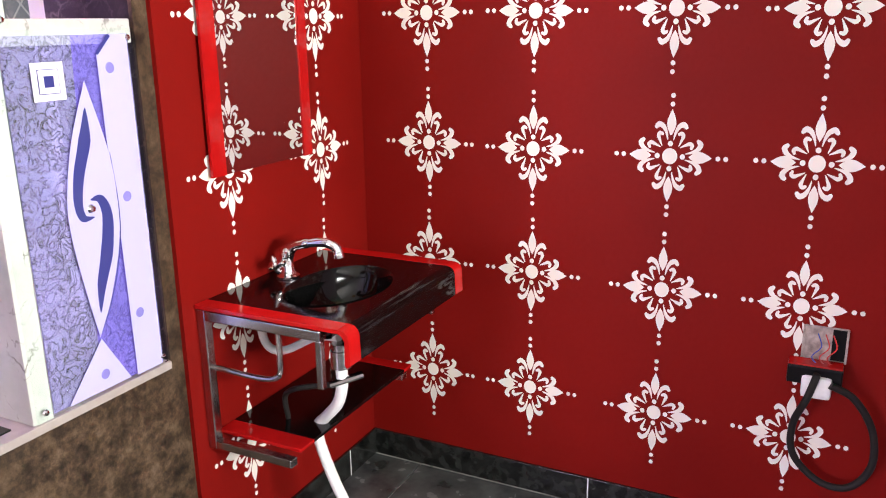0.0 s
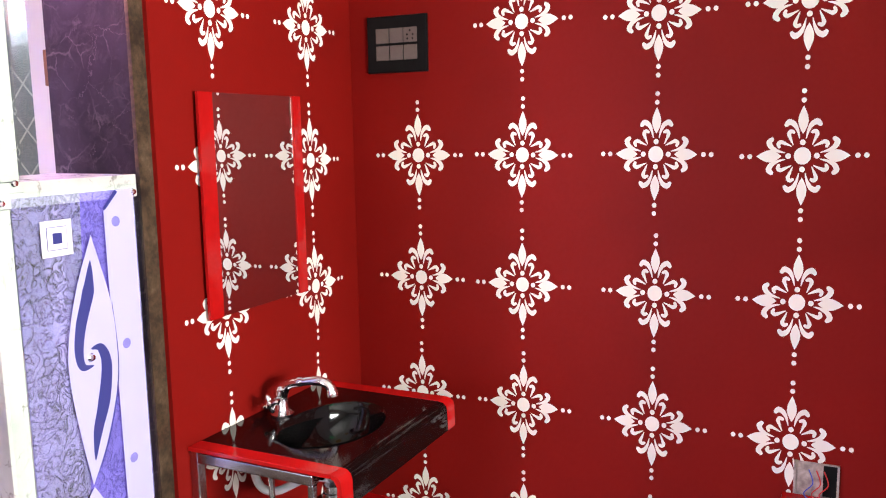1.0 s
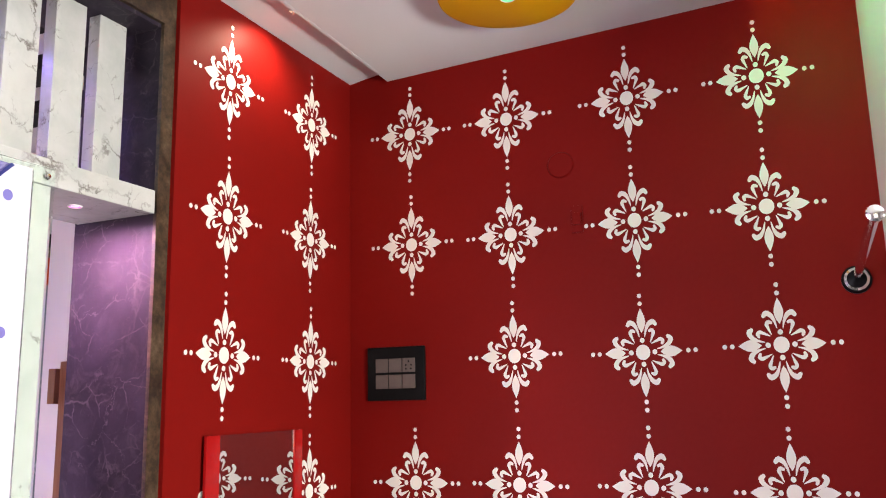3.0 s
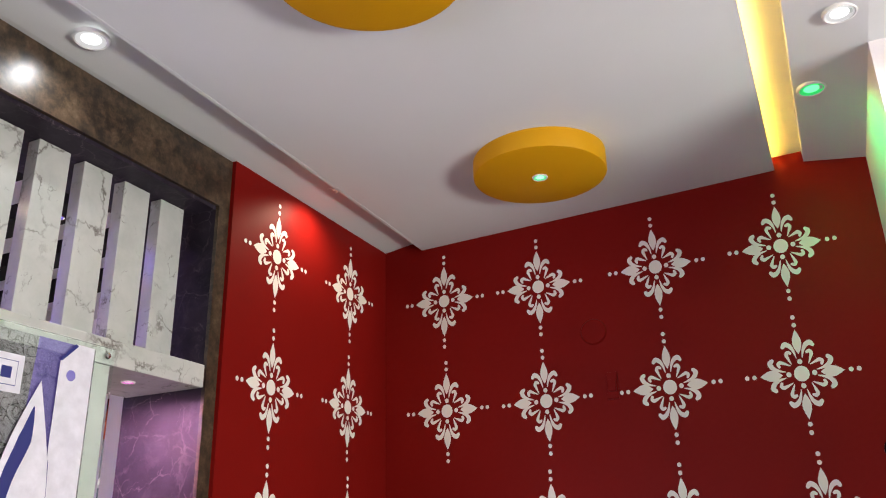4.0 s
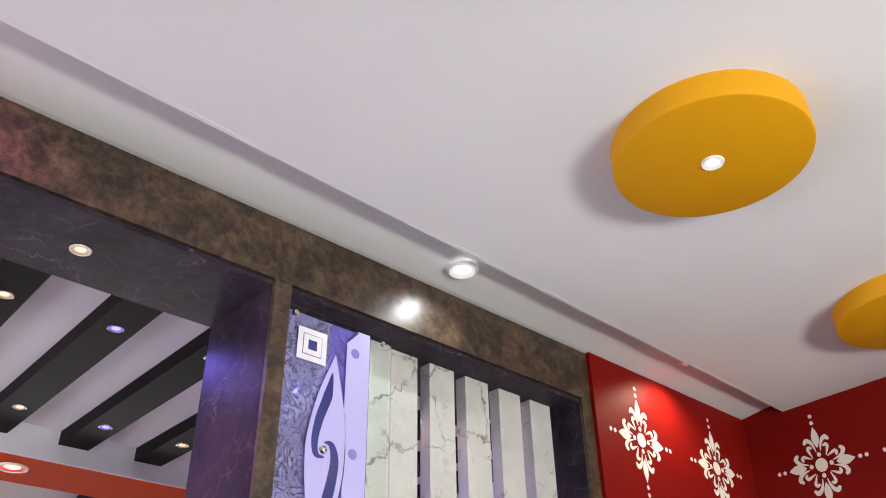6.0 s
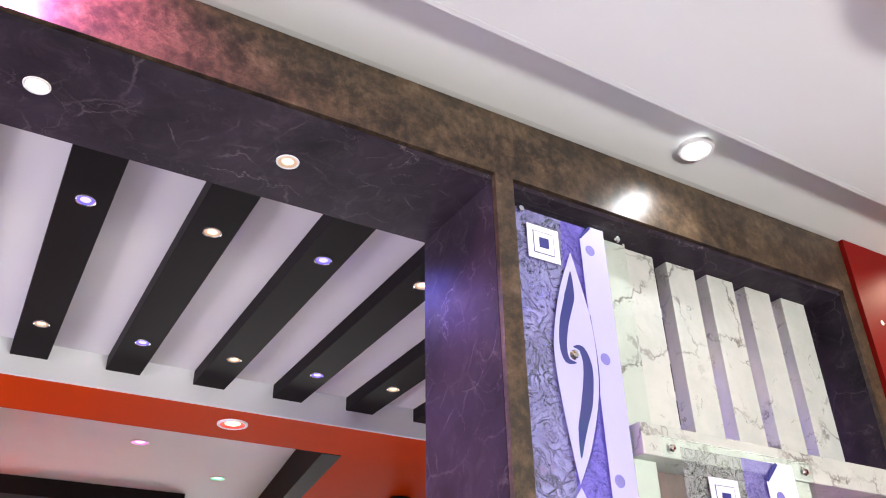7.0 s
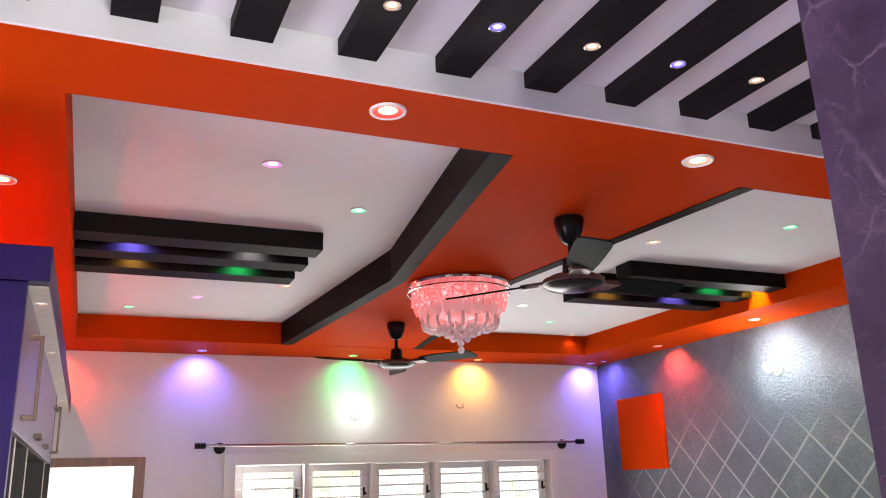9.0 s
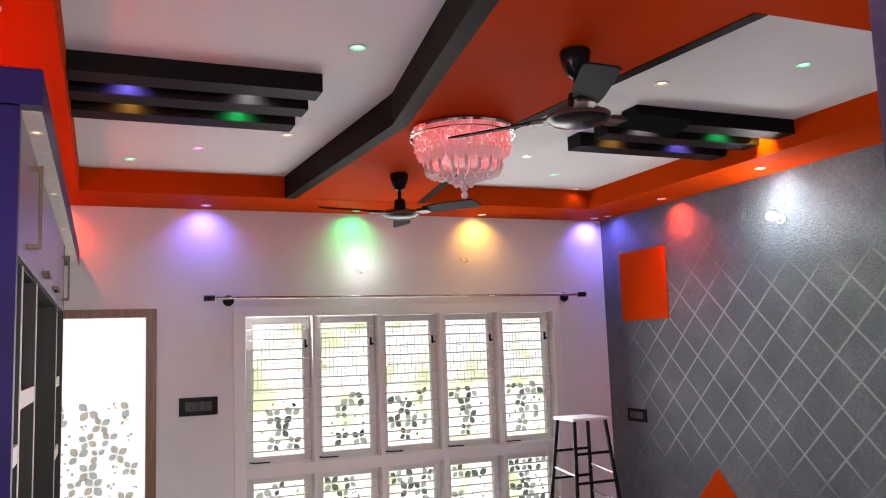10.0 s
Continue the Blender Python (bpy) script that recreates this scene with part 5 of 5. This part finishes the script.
# ---- ceiling fans ----
def fan(x, y, turn, label):
    e = tagged(empty("ceiling_fan", Matrix.Translation((x, y, ZS))), label, "ceiling fan", "ceiling fans")
    part("canopy", lathe([(0.0, 0.0), (0.062, 0.0), (0.066, -0.012), (0.056, -0.06), (0.036, -0.105), (0.016, -0.118)], 28), FANBLACK, e, "", True)
    part("down_rod", tube([(0, 0, -0.10), (0, 0, -0.24)], 0.013, 12), FANBLACK, e)
    part("lower_cup", lathe([(0.016, -0.17), (0.038, -0.185), (0.044, -0.25), (0.03, -0.262)], 24), FANBLACK, e, "", True)
    part("motor", lathe([(0.03, -0.245), (0.10, -0.258), (0.125, -0.272), (0.128, -0.292), (0.11, -0.308), (0.06, -0.318), (0.0, -0.32)], 36), FANBLACK, e, "gloss black motor housing", True)
    part("motor_ring", lathe([(0.126, -0.271), (0.132, -0.276), (0.132, -0.290), (0.126, -0.294)], 36, caps=False), FANBROWN, e, "copper brown trim ring", True)
    for k in range(3):
        a = radians(turn + 120 * k)
        rot = Matrix.Rotation(a, 4, "Z")
        bm = bmesh.new()
        add_box(bm, 0.11, 0.23, -0.042, 0.042, -0.284, -0.270, 0.004)
        bmesh.ops.transform(bm, matrix=rot, verts=bm.verts)
        arm = part("blade_arm", bm, FANBROWN, e, "copper brown blade arm")
        bm = bmesh.new()
        outline = [(0.20, -0.055), (0.30, -0.072), (0.52, -0.076), (0.575, -0.072), (0.59, -0.05), (0.60, 0.04), (0.585, 0.056), (0.52, 0.058), (0.30, 0.055), (0.20, 0.048)]
        slab_outline(bm, outline, -0.0035, 0.0035)
        tilt = Matrix.Translation((0, 0, -0.272)) @ Matrix.Rotation(radians(-13), 4, "X")
        bmesh.ops.transform(bm, matrix=rot @ tilt, verts=bm.verts)
        part("blade", bm, BLADE, arm)
        bm = bmesh.new()
        slab_outline(bm, [(0.15, -0.042), (0.20, -0.048), (0.225, -0.03), (0.23, 0.0), (0.225, 0.03), (0.20, 0.042), (0.15, 0.038)], -0.010, -0.0042)
        bmesh.ops.transform(bm, matrix=rot @ tilt, verts=bm.verts)
        part("blade_trim", bm, FANBROWN, arm, "copper brown trim")
    return e


fan(-4.392, 1.840, -23, "gloss black ceiling fan with copper and silver trim, at rest")
fan(-6.835, 1.930, 40, "gloss black ceiling fan with silver trim, at rest")


# ---- chandelier ----
def chandelier(x, y):
    e = tagged(empty("chandelier", Matrix.Translation((x, y, ZS))), "round crystal ceiling chandelier glowing pink", "chandelier")
    part("ceiling_plate", lathe([(0.0, 0.0), (0.285, 0.0), (0.292, -0.008), (0.288, -0.02), (0.0, -0.022)], 56), CHROME, e, "chrome ceiling plate", True)
    part("glow_core", lathe([(0.0, -0.022), (0.235, -0.022), (0.232, -0.11), (0.18, -0.15), (0.09, -0.19), (0.0, -0.20)], 40), PINKGLOW, e, "pink lit core", True)
    # hanging strings of small glass prisms, tier by tier
    bead = bmesh.new()
    r = random.Random(3)
    for tier, (rad, top, length, count, w) in enumerate([(0.268, -0.02, 0.095, 78, 0.0065), (0.255, -0.05, 0.10, 66, 0.007), (0.243, -0.03, 0.085, 60, 0.006)]):
        for i in range(count):
            a = 2 * math.pi * (i + r.uniform(-0.2, 0.2)) / count
            cxx, cyy = rad * math.cos(a), rad * math.sin(a)
            z = top
            while z > top - length:
                h = r.uniform(0.012, 0.02)
                lathe([(0.0, 0), (w * 0.8, -h * 0.3), (w * 0.8, -h * 0.7), (0.0, -h)], 4, bm=bead, at=(cxx, cyy, z), caps=False)
                z -= h + 0.001
    tagged(part("bead_curtain", bead, PINKPALE, e, "strings of small pink lit crystals"), kind="stuff")
    petal = mesh_of("glass_petal", slab_outline(bmesh.new(), [(-0.026, 0.0), (0.026, 0.0), (0.030, -0.045), (0.024, -0.080), (0.010, -0.096), (-0.010, -0.096), (-0.024, -0.080), (-0.030, -0.045)], -0.003, 0.003), PINKFROST)
    for i in range(26):
        a = 2 * math.pi * i / 26
        rad = 0.246 - 0.010 * (i % 2)
        o = new("glass_petal", petal)
        o.parent = e
        o.matrix_basis = Matrix.Translation((rad * math.cos(a), rad * math.sin(a), -0.112)) @ Matrix.Rotation(a + math.pi / 2, 4, "Z") @ Matrix.Rotation(radians(90 + 16), 4, "X")
    hook = smooth(mesh_of("crystal_arm", tube(curve_points([(0.205, 0, -0.17), (0.214, 0, -0.21), (0.205, 0, -0.248), (0.175, 0, -0.262), (0.145, 0, -0.255)], 5), 0.009, 8), CRYSTAL))
    for i in range(18):
        o = new("crystal_arm", hook)
        o.parent = e
        o.matrix_basis = Matrix.Rotation(2 * math.pi * i / 18, 4, "Z")
    block = mesh_of("crystal_bar", box(-0.011, 0.011, -0.006, 0.006, -0.045, 0.0, 0.003), PINKPALE)
    for i in range(20):
        a = 2 * math.pi * (i + 0.5) / 20
        o = new("crystal_bar", block)
        o.parent = e
        o.matrix_basis = Matrix.Translation((0.19 * math.cos(a), 0.19 * math.sin(a), -0.165)) @ Matrix.Rotation(a + math.pi / 2, 4, "Z")
    ball = smooth(mesh_of("crystal_ball", lathe([(0.0, 0.02)] + [(0.02 * math.sin(math.pi * k / 8), 0.02 * math.cos(math.pi * k / 8)) for k in range(1, 8)] + [(0.0, -0.02)], 12, caps=False), CRYSTAL))
    for n, rad, z in ((13, 0.110, -0.262), (9, 0.076, -0.284), (5, 0.042, -0.308), (1, 0.0, -0.335), (1, 0.0, -0.372)):
        for i in range(n):
            a = 2 * math.pi * i / n + rad * 9
            o = new("crystal_ball", ball)
            o.parent = e
            o.matrix_basis = Matrix.Translation((rad * math.cos(a), rad * math.sin(a), z))
    part("hanger", tube([(0, 0, -0.195), (0, 0, -0.36)], 0.004, 6), CHROME, e)
    for i in range(9):
        a = 2 * math.pi * i / 9
        part("crystal_thread", tube([(0.085 * math.cos(a), 0.085 * math.sin(a), -0.26), (0.11 * math.cos(a), 0.11 * math.sin(a), -0.17)], 0.002, 5), CHROME, e)
    part("rim_ring", tube([(0.292 * math.cos(k * math.pi / 24), 0.292 * math.sin(k * math.pi / 24), -0.05) for k in range(49)], 0.005, 8), CHROME, e, "chrome rim ring", True)
    return e


chandelier(-5.655, 1.885)


# ---- wall cabinet ----
def cabinet():
    x0, x1, yb, yf, zt = -7.25, -4.13, YL, -0.205, 2.482
    e = tagged(empty("wall_cabinet", Matrix.Translation((0, 0, 0))), "tall dark violet cabinet with brushed silver doors and open niches", "cabinet")
    part("cornice", box(-8.48, x1 + 0.01, yb, -0.128, zt, 2.588, 0.002), PURPLE, e, "violet cornice")
    part("cornice_soffit", box(-8.47, x1 - 0.055, yf + 0.002, -0.132, zt - 0.004, zt - 0.0005), CREAMLAM, e, "cream underside")
    part("side_panel", box(x1 - 0.05, x1, yb, yf + 0.02, 0.0, zt - 0.001, 0.002), PURPLE, e, "dark violet side panel")
    part("far_side_panel", box(x0, x0 + 0.03, yb, yf + 0.02, 0.0, zt - 0.001), BROWNLAM, e)
    part("carcass", box(x0 + 0.03, x1 - 0.05, yb, yf, 2.06, zt - 0.002), BROWNLAM, e)
    part("back_panel", box(x0 + 0.03, x1 - 0.05, yb, yb + 0.02, 0.0, 2.06), DARKWOOD, e)
    part("plinth_cupboard", box(x0 + 0.03, x1 - 0.05, yb + 0.02, yf, 0.0, 0.5, 0.003), BROWNLAM, e)
    w = (x1 - 0.05 - x0 - 0.03) / 4
    for i in range(4):
        a = x1 - 0.05 - w * (i + 1)
        d = part("door", box(a + 0.003, a + w - 0.003, yf, yf + 0.018, 2.062, zt - 0.006, 0.002), SILVERLAM, e, "brushed silver laminate door")
        if i in (0, 3):
            hx = a + w * (0.62 if i == 0 else 0.35)
            hb = boxes((hx - 0.008, hx + 0.008, yf + 0.05, yf + 0.062, 2.11, 2.38), (hx - 0.008, hx + 0.008, yf + 0.018, yf + 0.05, 2.11, 2.126), (hx - 0.008, hx + 0.008, yf + 0.018, yf + 0.05, 2.364, 2.38), bevel=0.002)
        else:
            hx = a + w * 0.5
            hb = boxes((hx - 0.11, hx + 0.11, yf + 0.035, yf + 0.047, 2.10, 2.116), (hx - 0.11, hx - 0.094, yf + 0.018, yf + 0.035, 2.10, 2.116), (hx + 0.094, hx + 0.11, yf + 0.018, yf + 0.035, 2.10, 2.116), bevel=0.002)
        part("handle", hb, BRONZE, d, "square bronze pull handle")
    # open niches with cream edged uprights and shelves
    for i, x in enumerate((x1 - 0.38, x1 - 1.02, x1 - 2.62)):
        part("upright", box(x - 0.022, x, yb + 0.02, yf + 0.004, 0.5, 2.06), BROWNLAM, e)
        part("upright_edge", box(x - 0.023, x + 0.001, yf + 0.004, yf + 0.007, 0.5, 2.06), CREAMLAM, e, "cream edge")
    for a, b, z in ((x1 - 1.02, x1 - 0.382, 1.66), (x1 - 1.02, x1 - 0.382, 1.2), (x0 + 0.03, x1 - 2.642, 1.66), (x0 + 0.03, x1 - 2.642, 1.25), (x1 - 0.402, x1 - 0.05, 1.5)):
        s = part("niche_shelf", box(a, b, yb + 0.02, yf - 0.004, z - 0.03, z), BROWNLAM, e)
        part("niche_shelf_edge", box(a, b, yf - 0.004, yf + 0.005, z - 0.055, z + 0.002), CREAMLAM, s, "cream shelf edge")
    return e


cabinet()
for i in range(4):
    downlight(-4.42 - 1.05 * i, -0.163, 2.478, "warm", 0.62, 0.7, None, 120, 0.8, "tiny warm spotlight under the cabinet cornice", group="cabinet spotlights")


# ---- floor tiles, last ----
CREAM_ME = mesh_of("floor_tile", box(-0.297, 0.297, -0.297, 0.297, -0.006, 0.0, 0.0015), CREAMTILE)
TILE_ME = mesh_of("floor_tile", box(-0.297, 0.297, -0.297, 0.297, -0.006, 0.0, 0.0015), TILE)
for i in range(-3, 6):
    for j in range(-5, 5):
        x, y = -1.632 - 0.3 + 0.6 * i, 2.80 - 0.3 + 0.6 * (j - 3)
        if -3.4 < x < 2.2 and y < 3.1:
            t = new("floor_tile", TILE_ME if x > -2.0 else CREAM_ME)
            t.parent = floor
            t.location = (x, y, 0)
bm = bmesh.new()
for i in range(-14, -3):
    for j in range(-6, 8):
        x, y = -1.932 + 0.6 * i + 0.0, 2.50 + 0.6 * (j - 3)
        if -8.6 < x < -3.1 and y < 4.6:
            add_box(bm, x - 0.2985, x + 0.2985, y - 0.2985, y + 0.2985, -0.006, 0.0)
tagged(part("floor_tiles", bm, CREAMTILE, floor, "cream floor tiles of the hall"), kind="stuff")
